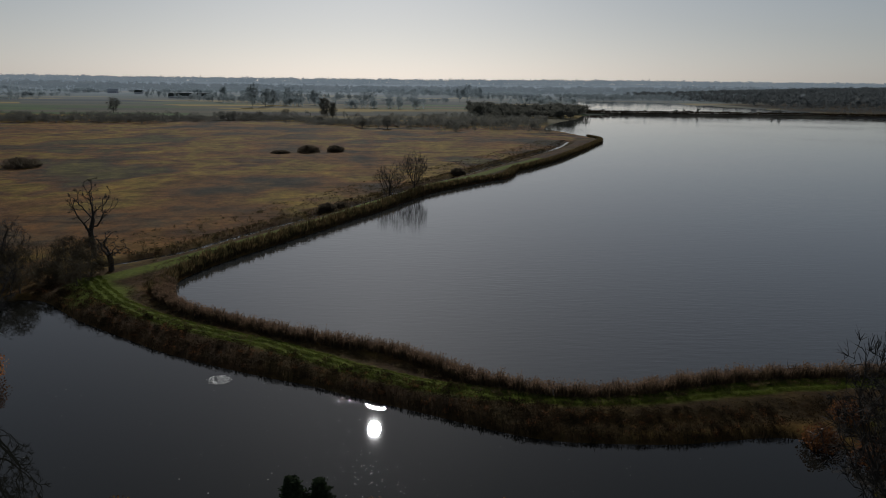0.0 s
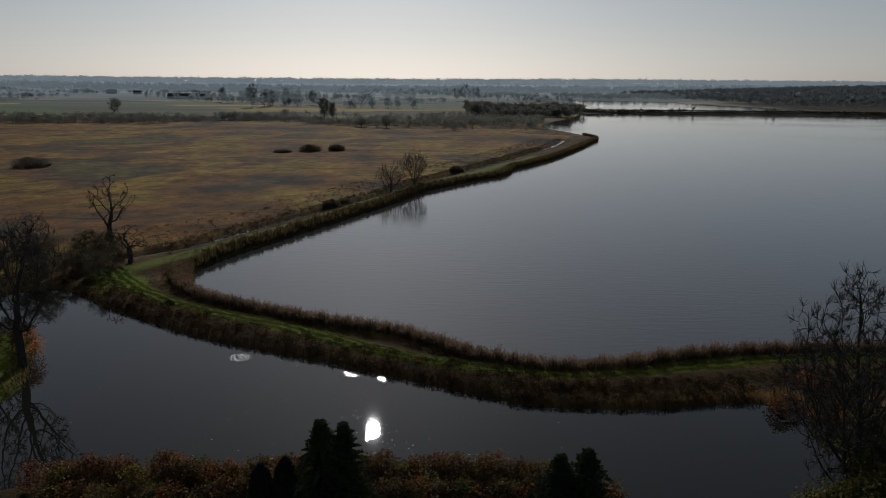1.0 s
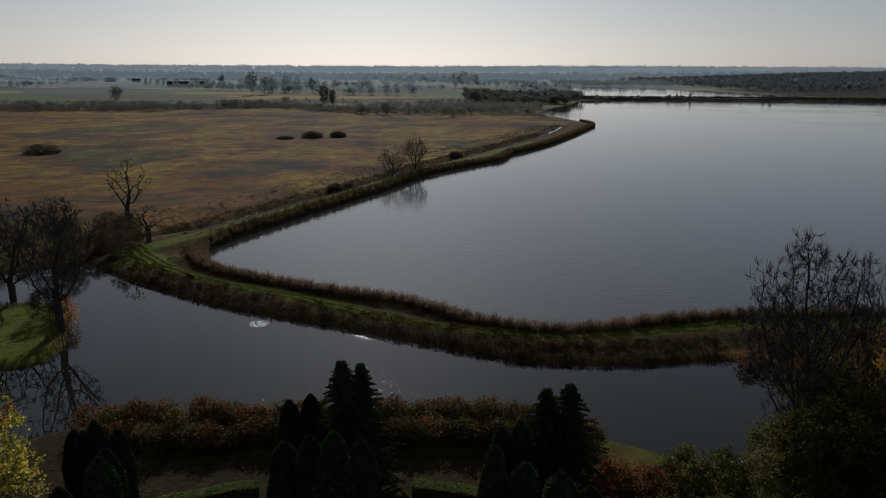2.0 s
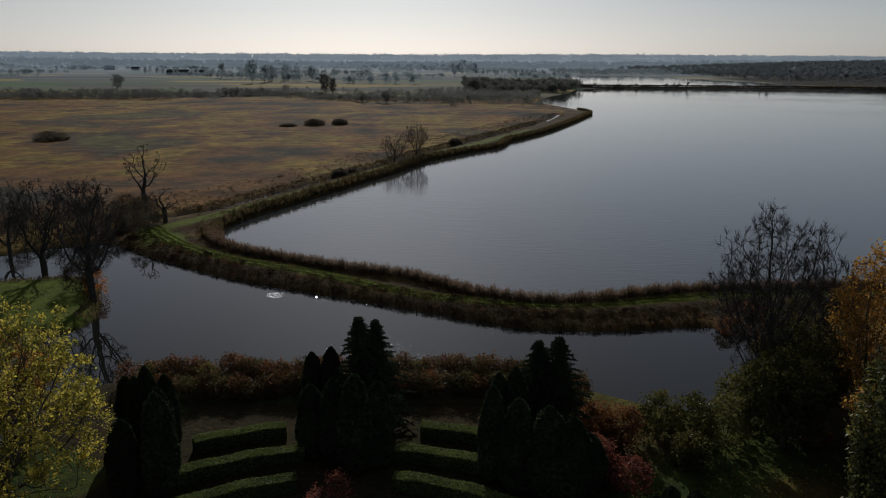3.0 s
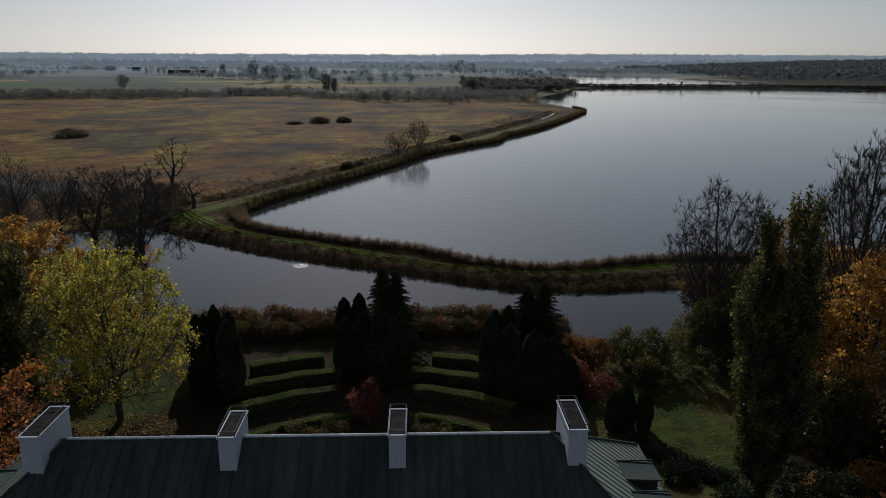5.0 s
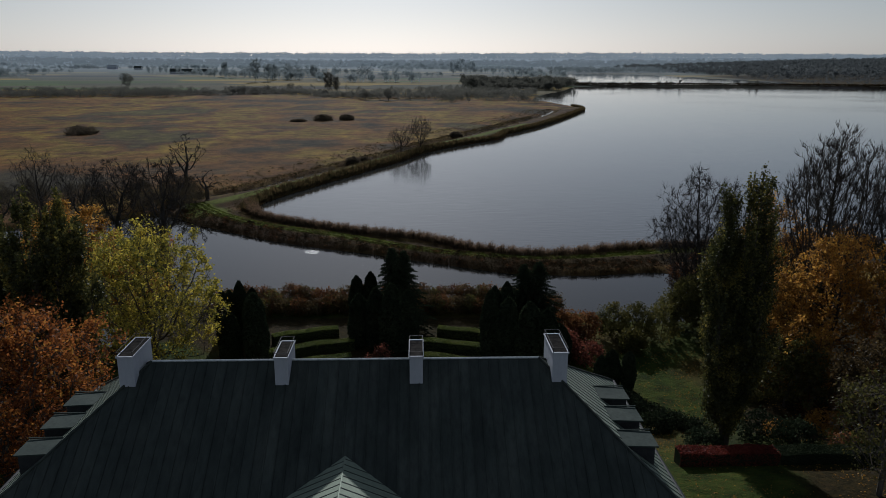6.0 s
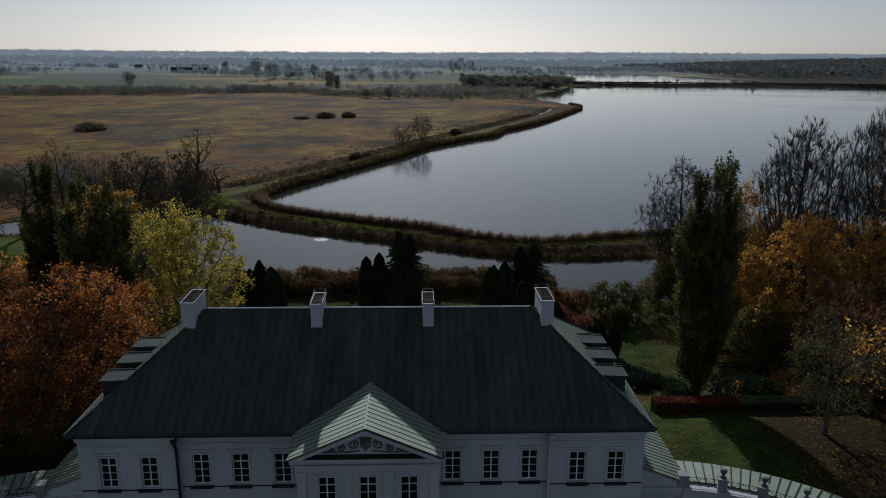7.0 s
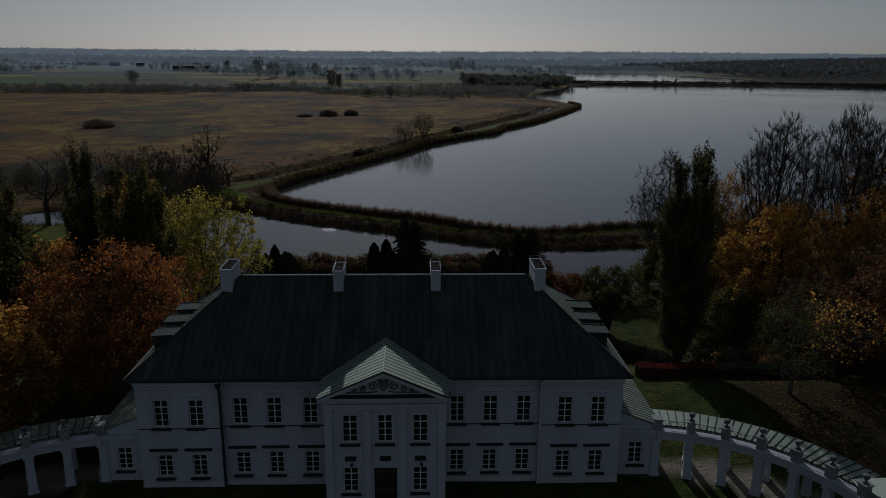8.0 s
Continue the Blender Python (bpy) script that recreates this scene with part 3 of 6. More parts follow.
# ---------------------------------------------------------------- the palace
G = 6.3                                            # the court before the palace
palace = thing("palace", (0, 0, G), "white two-storey palace with a dark green sheet-metal hip roof", "palace")
HX, DEPTH, EAVE, RIDGE_Z, RIDGE_Y, RIDGE_X = 20.45, 17.2, 10.15, 16.24, 8.6, 13.1
OV = 0.5
PORT0, PORT1, PORT_Y = -4.5, 5.3, -3.3


def pierced(x0, x1, z0, z1, holes, y0, y1):
    """A wall along x with openings that go through it."""
    xs = sorted({x0, x1, *(h[0] for h in holes), *(h[1] for h in holes)})
    zs = sorted({z0, z1, *(h[2] for h in holes), *(h[3] for h in holes)})
    solid = lambda i, k: 0 <= i < len(xs) - 1 and 0 <= k < len(zs) - 1 and not any(h[0] <= xs[i] < h[1] and h[2] <= zs[k] < h[3] for h in holes)
    s = Shape()
    for i in range(len(xs) - 1):
        for k in range(len(zs) - 1):
            if not solid(i, k):
                continue
            a, b, c, d = xs[i], xs[i + 1], zs[k], zs[k + 1]
            s.face((a, y0, c), (b, y0, c), (b, y0, d), (a, y0, d))
            s.face((b, y1, c), (a, y1, c), (a, y1, d), (b, y1, d))
            if not solid(i - 1, k):
                s.face((a, y1, c), (a, y0, c), (a, y0, d), (a, y1, d))
            if not solid(i + 1, k):
                s.face((b, y0, c), (b, y1, c), (b, y1, d), (b, y0, d))
            if not solid(i, k - 1):
                s.face((a, y1, c), (b, y1, c), (b, y0, c), (a, y0, c))
            if not solid(i, k + 1):
                s.face((a, y0, d), (b, y0, d), (b, y1, d), (a, y1, d))
    return s


UP, LOW = (5.62, 8.1), (0.95, 3.05)
WHITE_WOOD = surface("white_joinery", [(0.6, 0.6, 0.58), (0.74, 0.74, 0.72)], 2.0, 0.5, 0.1, 8, spread=0.03)
window_meshes = {}


def window(parent, xc, y, z0, z1, width=1.2):
    """A casement with a transom, glazing bars, panes and a sill, set into its opening."""
    h = round(z1 - z0, 2)
    if h not in window_meshes:
        w = width / 2
        fr = Shape()
        for a, b in ((-w, -w + 0.07), (w - 0.07, w), (-0.05, 0.05)):
            fr.box(a, b, 0.0, 0.1, 0, h)
        for c in (0.0, h - 0.09, h * 0.70):
            fr.box(-w + 0.07, -0.05, 0.01, 0.09, c, c + 0.09).box(0.05, w - 0.07, 0.01, 0.09, c, c + 0.09)
        cols_ = ((-w + 0.07, -0.05), (0.05, w - 0.07))
        cell = cols_[0][1] - cols_[0][0]
        bar = Shape().box(0, cell, 0.02, 0.07, -0.025, 0.025)
        rows_ = ((0.09, h * 0.24 - 0.025), (h * 0.24 + 0.025, h * 0.47 - 0.025), (h * 0.47 + 0.025, h * 0.70), (h * 0.70 + 0.09, h - 0.09))
        panes = [Shape().box(-0.01, cell + 0.01, 0.04, 0.055, a - 0.01, b + 0.01).mesh("pane", GLASS) for a, b in rows_]
        sill = Shape().box(-w - 0.22, w + 0.22, -0.52, -0.16, -0.16, -0.04)
        window_meshes[h] = [fr.mesh("window_frame", WHITE_WOOD), bar.mesh("glazing_bar", WHITE_WOOD), panes, sill.mesh("window_sill", DARK_METAL), cols_]
    f, b, panes, s, cols_ = window_meshes[h]
    win = part("window", f, WHITE_WOOD, parent, at=(xc, y + 0.2, z0))
    for c, _ in cols_:
        for z in (h * 0.24, h * 0.47):
            part("glazing_bar", b, WHITE_WOOD, win, at=(c, 0, z))
        for p in panes:
            part("pane", p, GLASS, win, at=(c, 0, 0))
    part("window_sill", s, DARK_METAL, win, "dark metal sill")
    return win


def hood(x, y, z, w=2.3):
    part("window_hood", Shape().box(x - w / 2, x + w / 2, y - 0.26, y - 0.001, z, z + 0.16), DARK_METAL, palace, "dark sheet-covered hood over a window")


def surround(x, y, z0, z1):
    s = Shape()
    w, e = 0.6, 0.16
    s.box(x - w - e, x - w, y - 0.06, y - 0.001, z0, z1 + e).box(x + w, x + w + e, y - 0.06, y - 0.001, z0, z1 + e)
    s.box(x - w, x + w, y - 0.06, y - 0.001, z1, z1 + e)
    part("window_surround", s, PLASTER, palace)


SIDE_X = (-18.45, -15.55, 15.6, 18.45)
MAIN_X = (-11.95, -9.1, -6.05, 6.4, 9.25, 12.1)
PORT_X = (-2.45, 0.38, 3.23)
open_at = lambda xs, spans: [(x - 0.6, x + 0.6, a, b) for x in xs for a, b in spans]
for name, x0, x1, y, xs in (("pavilion_wall", -HX, -13.4, -0.35, SIDE_X[:2]), ("pavilion_wall", 13.4, HX, -0.35, SIDE_X[2:]),
                            ("facade_wall", -13.4, PORT0, 0.0, MAIN_X[:3]), ("facade_wall", PORT1, 13.4, 0.0, MAIN_X[3:])):
    part(name, pierced(x0, x1, -0.8, 9.75, open_at(xs, (UP, LOW)), y, y + 0.6), PLASTER, palace)
    part("string_course", Shape().box(x0 + 0.02, x1 - 0.02, y - 0.1, y - 0.001, 5.36, 5.5), PLASTER, palace)
    part("string_capping", Shape().box(x0 + 0.02, x1 - 0.02, y - 0.13, y - 0.001, 5.505, 5.54), DARK_METAL, palace, "dark sheet capping")
    part("plinth", Shape().box(x0 + 0.02, x1 - 0.02, y - 0.14, y - 0.001, -0.8, 0.55), STUCCO, palace)
    part("cornice", Shape().box(x0 + 0.01, x1 - 0.01, y - 0.12, y - 0.001, 8.9, 9.05).box(x0 + 0.01, x1 - 0.01, y - 0.25, y - 0.001, 9.45, 9.6).box(x0 + 0.01, x1 - 0.01, y - 0.42, y - 0.001, 9.605, 9.85), PLASTER, palace)
    for x in xs:
        for a, b in (UP, LOW):
            window(palace, x, y, a, b)
            surround(x, y, a, b)
        hood(x, y, 3.5)
        part("window_hood", Shape().box(x - 0.95, x + 0.95, y - 0.16, y - 0.001, 8.4, 8.52), PLASTER, palace)
for x0, x1, y0, y1 in ((-HX, -HX + 0.6, 0.25, DEPTH), (HX - 0.6, HX, 0.25, DEPTH), (-HX + 0.6, HX - 0.6, DEPTH - 0.6, DEPTH)):
    part("outer_wall", Shape().box(x0, x1, y0, y1, -6.0 if y0 > 1 else -0.8, 9.75), PLASTER, palace)
part("attic_floor", Shape().box(-HX + 0.6, HX - 0.6, 0.6, DEPTH - 0.6, 9.0, 9.3), STUCCO, palace)
for x in (-13.45, 13.45):
    part("drainpipe", Shape().tube((x, -0.5, -0.3), (x, -0.5, 8.6), 0.11, 0.11, 10).tube((x, -0.5, 8.6), (x, -0.85, 9.6), 0.11, 0.11, 10).lathe([(0.12, 0), (0.24, 0.25), (0.24, 0.4)], 10, (x, -0.85, 9.35)), DARK_METAL if x < 0 else STUCCO, palace, "dark metal drainpipe" if x < 0 else "grey metal drainpipe")

# the entrance bay
doors = [(-0.55, 1.31, -0.2, 3.35)]
part("portal_wall", pierced(PORT0, PORT1, -0.8, 9.75, open_at(PORT_X, (UP,)) + open_at((PORT_X[0], PORT_X[2]), ((1.1, 3.4),)) + doors, PORT_Y, PORT_Y + 0.5), PLASTER, palace)
for x0, x1 in ((PORT0, PORT0 + 0.5), (PORT1 - 0.5, PORT1)):
    part("portal_side_wall", Shape().box(x0, x1, PORT_Y + 0.5, 0.0, -0.8, 9.75), PLASTER, palace)
for x in PORT_X:
    window(palace, x, PORT_Y, *UP)
    surround(x, PORT_Y, *UP)
    part("plaque", Shape().box(x - 0.45, x + 0.45, PORT_Y - 0.08, PORT_Y - 0.001, 4.0, 4.42), DARK_METAL, palace, "small dark rectangular plaque")
for x in (PORT_X[0], PORT_X[2]):
    window(palace, x, PORT_Y, 1.1, 3.4)
    surround(x, PORT_Y, 1.1, 3.4)
    part("wall_lantern", Shape().lathe([(0.06, 0.0), (0.11, 0.06), (0.12, 0.22), (0.05, 0.3)], 8, (x + 0.1, PORT_Y - 0.2, 3.56)).box(x + 0.07, x + 0.13, PORT_Y - 0.2, PORT_Y - 0.001, 3.82, 3.88), DARK_METAL, palace, "small dark wall lantern")
door = part("door", Shape().box(-0.55, 0.37, PORT_Y + 0.2, PORT_Y + 0.28, -0.2, 3.3).box(0.39, 1.31, PORT_Y + 0.2, PORT_Y + 0.28, -0.2, 3.3), DOOR, palace, "tall dark double entrance door")
for x in (-0.45, 0.49):
    for z0, z1 in ((0.1, 1.3), (1.5, 3.0)):
        part("door_panel", Shape().frustum(0, 0.72, 0, z1 - z0, 0, 0.05, 0.08).mesh("door_panel", DOOR), DOOR, door, at=(x, PORT_Y + 0.198, z0)).rotation_euler.x = radians(90)
for x in (PORT0, -1.05, 1.8, PORT1):
    xx = min(max(x, PORT0 + 0.33), PORT1 - 0.33)
    part("pilaster", Shape().box(xx - 0.3, xx + 0.3, PORT_Y - 0.16, PORT_Y - 0.001, 0.4, 8.3).box(xx - 0.38, xx + 0.38, PORT_Y - 0.22, PORT_Y - 0.001, 8.3, 8.6).box(xx - 0.38, xx + 0.38, PORT_Y - 0.22, PORT_Y - 0.001, -0.4, 0.4), PLASTER, palace)
part("entablature", Shape().box(PORT0 - 0.05, PORT1 + 0.05, PORT_Y - 0.2, PORT_Y - 0.001, 8.62, 9.1).box(PORT0 - 0.3, PORT1 + 0.3, PORT_Y - 0.9, PORT_Y + 0.3, 9.76, 9.98), PLASTER, palace)
part("entablature_capping", Shape().box(PORT0 - 0.33, PORT1 + 0.33, PORT_Y - 0.95, PORT_Y - 0.05, 9.985, 10.06), DARK_METAL, palace, "dark sheet capping below the pediment")
PX, PZ0, PZ1, PY = 0.32, 10.1, 12.35, PORT_Y - 1.3
tym = Shape()
tym.slab([(PORT0 - 0.1, PORT_Y - 0.45, PZ0), (PORT1 + 0.1, PORT_Y - 0.45, PZ0), (PX, PORT_Y - 0.45, PZ1 - 0.2)], 0.3)
part("tympanum", tym, PLASTER, palace)
rk = Shape()
for e in (-1, 1):
    xe = PX + e * 5.05
    pts = [(xe, PY + 0.08, PZ0 - 0.05), (PX, PY + 0.08, PZ1 - 0.12), (PX, PY + 0.08, PZ1 - 0.42), (xe, PY + 0.08, PZ0 - 0.32)]
    rk.slab(pts if e < 0 else pts[::-1], -0.45 if e < 0 else -0.45)
part("raking_cornice", rk, PLASTER, palace)
orn = Shape()
crest_y = PORT_Y - 0.52
orn.slab([(PX - 0.38, crest_y, PZ0 + 1.25), (PX - 0.38, crest_y, PZ0 + 0.65), (PX, crest_y, PZ0 + 0.25), (PX + 0.38, crest_y, PZ0 + 0.65), (PX + 0.38, crest_y, PZ0 + 1.25)], 0.12)
for e in (-1, 1):
    for cx, cz, r0, turns in ((0.85, 0.75, 0.42, 1.6), (1.65, 0.5, 0.32, 1.5), (2.3, 0.35, 0.22, 1.3), (0.45, 1.35, 0.18, 1.2)):
        pts = []
        for k in range(15):
            t = k / 14
            a = t * turns * 2 * math.pi + 0.6
            r = r0 * (1 - 0.8 * t)
            pts.append((PX + e * (cx + r * math.cos(a)), crest_y, PZ0 + cz + r * math.sin(a)))
        orn.chain(pts, 0.06, 5)
    orn.chain([(PX + e * 0.4, crest_y, PZ0 + 0.3), (PX + e * 1.4, crest_y, PZ0 + 0.18), (PX + e * 2.9, crest_y, PZ0 + 0.2)], 0.06, 5)
part("relief_ornament", orn, ORNAMENT, palace, "carved scrolls and a shield in dark grey stucco")

# roof: boards below, standing-seam sheets on top
EX, EY0, EY1 = HX + OV, -0.85, DEPTH + 0.85
part("roof", Shape().face((-EX, EY0, EAVE), (EX, EY0, EAVE), (RIDGE_X, RIDGE_Y, RIDGE_Z), (-RIDGE_X, RIDGE_Y, RIDGE_Z))
     .face((EX, EY1, EAVE), (-EX, EY1, EAVE), (-RIDGE_X, RIDGE_Y, RIDGE_Z), (RIDGE_X, RIDGE_Y, RIDGE_Z))
     .face((EX, EY0, EAVE), (EX, EY1, EAVE), (RIDGE_X, RIDGE_Y, RIDGE_Z)).face((-EX, EY1, EAVE), (-EX, EY0, EAVE), (-RIDGE_X, RIDGE_Y, RIDGE_Z))
     .face((-EX, EY0, EAVE), (-EX, EY1, EAVE), (EX, EY1, EAVE), (EX, EY0, EAVE)), ROOF, palace)
roof = palace.children[-1]


def seamed(parent, corner, along, up, outline, width, material, lift=0.02, rib=0.05, seam=None):
    """Lays sheets of one width, each with a raised seam, over a slope.
    outline(u) gives how far a sheet at u along the eave starts and ends up the slope."""
    along, up, corner = Vector(along), Vector(up), Vector(corner)
    length = along.length
    a, u = along.normalized(), up.normalized()
    nor = a.cross(u).normalized()
    k = 0.0
    while k < length - 0.05:
        b = min(k + width, length)
        (l0, h0), (l1, h1) = outline(k / length), outline(b / length)
        if max(h0 - l0, h1 - l1) > 0.15:
            o = corner + nor * lift
            s = Shape()
            g = 0.012
            p = [o + a * (k + g) + u * l0, o + a * (b - g) + u * l1, o + a * (b - g) + u * h1, o + a * (k + g) + u * h0]
            if abs(h0 - l0) < 0.02:
                p = p[:3]
            if abs(h1 - l1) < 0.02:
                p = [p[0], p[1], p[-1]]
            s.slab(p, 0.012)
            if h0 - l0 > 0.1:
                r = [o + a * (k - 0.03) + u * l0 + nor * rib, o + a * (k + 0.03) + u * l0 + nor * rib, o + a * (k + 0.03) + u * h0 + nor * rib, o + a * (k - 0.03) + u * h0 + nor * rib]
                # a separate dark seam colour stands in for the rib's shade and gap
                if seam:
                    part("roof_seam", Shape().slab(r, rib + 0.01), seam, parent)
                else:
                    s.slab(r, rib + 0.01)
            part("roof_sheet", s, material, parent)
        k = b


front_len = math.hypot(RIDGE_Y - EY0, RIDGE_Z - EAVE)
side_len = math.hypot(EX - RIDGE_X, RIDGE_Z - EAVE)
hip = (EX - RIDGE_X) / (2 * EX)
trap = lambda f: (0.0, front_len * min(1, f / hip, (1 - f) / hip))
cut = lambda f: (0.0, side_len * min(f / ((RIDGE_Y - EY0) / (EY1 - EY0)), (1 - f) / ((EY1 - RIDGE_Y) / (EY1 - EY0))))
seamed(roof, (-EX, EY0, EAVE), (2 * EX, 0, 0), (0, RIDGE_Y - EY0, RIDGE_Z - EAVE), trap, 0.68, ROOF)
seamed(roof, (EX, EY1, EAVE), (-2 * EX, 0, 0), (0, RIDGE_Y - EY1, RIDGE_Z - EAVE), trap, 1.36, ROOF)
# hip ends take the sunlit copy of the roof colour
seamed(roof, (EX, EY0, EAVE), (0, EY1 - EY0, 0), (RIDGE_X - EX, 0, RIDGE_Z - EAVE), cut, 0.68, SUNLIT_ROOF, rib=0.03, seam=ROOF)
seamed(roof, (-EX, EY1, EAVE), (0, EY0 - EY1, 0), (EX - RIDGE_X, 0, RIDGE_Z - EAVE), cut, 0.68, SUNLIT_ROOF, rib=0.03, seam=ROOF)
part("ridge_cap", Shape().tube((-RIDGE_X, RIDGE_Y, RIDGE_Z + 0.06), (RIDGE_X, RIDGE_Y, RIDGE_Z + 0.04), 0.085, 0.085, 8), ZINC, palace, "pale zinc ridge capping")
for ex in (-1, 1):
    for ey in (EY0, EY1):
        part("hip_cap", Shape().tube((ex * EX, ey, EAVE + 0.05), (ex * RIDGE_X, RIDGE_Y, RIDGE_Z + 0.06), 0.09, 0.09, 6), ROOF, palace)
for a, b in (((-EX, EY0 - 0.06, EAVE - 0.05), (PORT0 - 0.6, EY0 - 0.06, EAVE - 0.05)), ((PORT1 + 0.6, EY0 - 0.06, EAVE - 0.05), (EX, EY0 - 0.06, EAVE - 0.05)),
             ((EX + 0.06, EY0, EAVE - 0.05), (EX + 0.06, EY1, EAVE - 0.05)), ((-EX - 0.06, EY0, EAVE - 0.05), (-EX - 0.06, EY1, EAVE - 0.05))):
    part("gutter", Shape().tube(a, b, 0.15, 0.15, 8), DARK_METAL, palace, "dark half-round gutter")
# gable roof of the entrance bay
slope = (RIDGE_Z - EAVE) / (RIDGE_Y - EY0)
back_y = EY0 + (PZ1 - EAVE) / slope
pw = 5.15
pr = Shape()
for e in (-1, 1):
    q = [(PX, PY, PZ1), (PX + e * pw, PY, PZ0), (PX + e * pw, EY0 + 0.05, PZ0), (PX, back_y, PZ1)]
    pr.slab(q if e < 0 else q[::-1], 0.1)
portal_roof = part("portal_roof", pr, SUNLIT_ROOF, palace, "green gable roof over the entrance, coloured sunlit-pale")
plen = math.hypot(pw, PZ1 - PZ0)
tri = (back_y - EY0) / (back_y - PY)
for e in (-1, 1):
    if e < 0:
        seamed(portal_roof, (PX - pw, back_y, PZ0), (0, PY - back_y, 0), (pw, 0, PZ1 - PZ0), lambda f: (plen * max(0, 1 - f / tri), plen), 0.62, SUNLIT_ROOF, rib=0.1, seam=ROOF)
    else:
        seamed(portal_roof, (PX + pw, PY, PZ0), (0, back_y - PY, 0), (-pw, 0, PZ1 - PZ0), lambda f: (plen * max(0, 1 - (1 - f) / tri), plen), 0.62, SUNLIT_ROOF, rib=0.1, seam=ROOF)
part("ridge_cap", Shape().tube((PX, PY, PZ1 + 0.05), (PX, back_y, PZ1 + 0.05), 0.07, 0.07, 6), SUNLIT_ROOF, palace)
# chimneys: the end stacks are longer and stand a little higher
for x, w, y0, y1, top in ((-14.2, 0.5, 6.95, 10.4, 17.22), (-4.15, 0.44, 6.95, 9.9, 17.05), (4.7, 0.44, 6.95, 9.9, 17.05), (14.25, 0.5, 6.95, 10.4, 17.22)):
    ch = part("chimney", Shape().box(x - w, x + w, y0, y1, 13.4, top), PLASTER, palace, "white plastered chimney stack")
    c, z0, z1 = 0.06, top + 0.005, top + 0.11
    part("chimney_crown", Shape().box(x - w - c, x + w + c, y0 - 0.07, y0 + 0.04, z0, z1).box(x - w - c, x + w + c, y1 - 0.04, y1 + 0.07, z0, z1).box(x - w - c, x - w + 0.01, y0 + 0.04, y1 - 0.04, z0, z1).box(x + w - 0.01, x + w + c, y0 + 0.04, y1 - 0.04, z0, z1), PLASTER, ch)
    part("chimney_top", Shape().box(x - w + 0.014, x + w - 0.014, y0 + 0.045, y1 - 0.045, z0, top + 0.07), SOOT, ch, "sooty flue slab")
    rod = Shape()
    for yy in (y0, y1):
        rod.tube((x - w, yy, top + 0.07), (x - w, yy, top + 0.4), 0.02, 0.02, 4).tube((x + w, yy, top + 0.07), (x + w, yy, top + 0.4), 0.02, 0.02, 4)
        rod.tube((x - w, yy, top + 0.4), (x + w, yy, top + 0.4), 0.02, 0.02, 4)
    for xx in (x - w, x + w):
        rod.tube((xx, y0, top + 0.4), (xx, y1, top + 0.4), 0.02, 0.02, 4)
    part("chimney_railing", rod, DARK_METAL, ch)
# dormers on the hips
for e in (-1, 1):
    for y in (4.0, 7.4, 10.7):
        xo, xi, zt = 19.75, 17.7, 12.6
        zb = EAVE + (EX - xo) * (RIDGE_Z - EAVE) / (EX - RIDGE_X) - 0.05
        xa, xb = min(e * xi, e * xo), max(e * xi, e * xo)
        d = Shape().box(xa, xb, y - 0.85, y - 0.75, zb, zt - 0.1).box(xa, xb, y + 0.75, y + 0.85, zb, zt - 0.1)
        d.box(min(e * xo, e * (xo - 0.1)), max(e * xo, e * (xo - 0.1)), y - 0.75, y + 0.75, zb, zt - 0.1)
        dm = part("dormer", d, DARK_METAL, palace, "low dormer with a flat green roof")
        p = [(e * (xi - 0.15), y - 1.0, zt + 0.05), (e * (xo + 0.2), y - 1.0, zt - 0.05), (e * (xo + 0.2), y + 1.0, zt - 0.05), (e * (xi - 0.15), y + 1.0, zt + 0.05)]
        part("dormer_roof", Shape().slab(p if e > 0 else p[::-1], 0.09), ROUGH_ROOF, dm)
        part("dormer_flashing", Shape().box(min(e * (xi - 0.1), e * (xo + 0.2)), max(e * (xi - 0.1), e * (xo + 0.2)), y + 0.96, y + 1.02, zt + 0.02, zt + 0.1), ROUGH_ROOF, dm)

# ---------------------------------------------------------------- wings, colonnades and side pavilions
def urn_mesh():
    return Shape().lathe([(0.22, 0), (0.22, 0.08), (0.08, 0.16), (0.10, 0.26), (0.22, 0.40), (0.26, 0.55), (0.2, 0.58), (0.28, 0.64), (0.26, 0.68)], 14).mesh("urn", ORNAMENT, True)


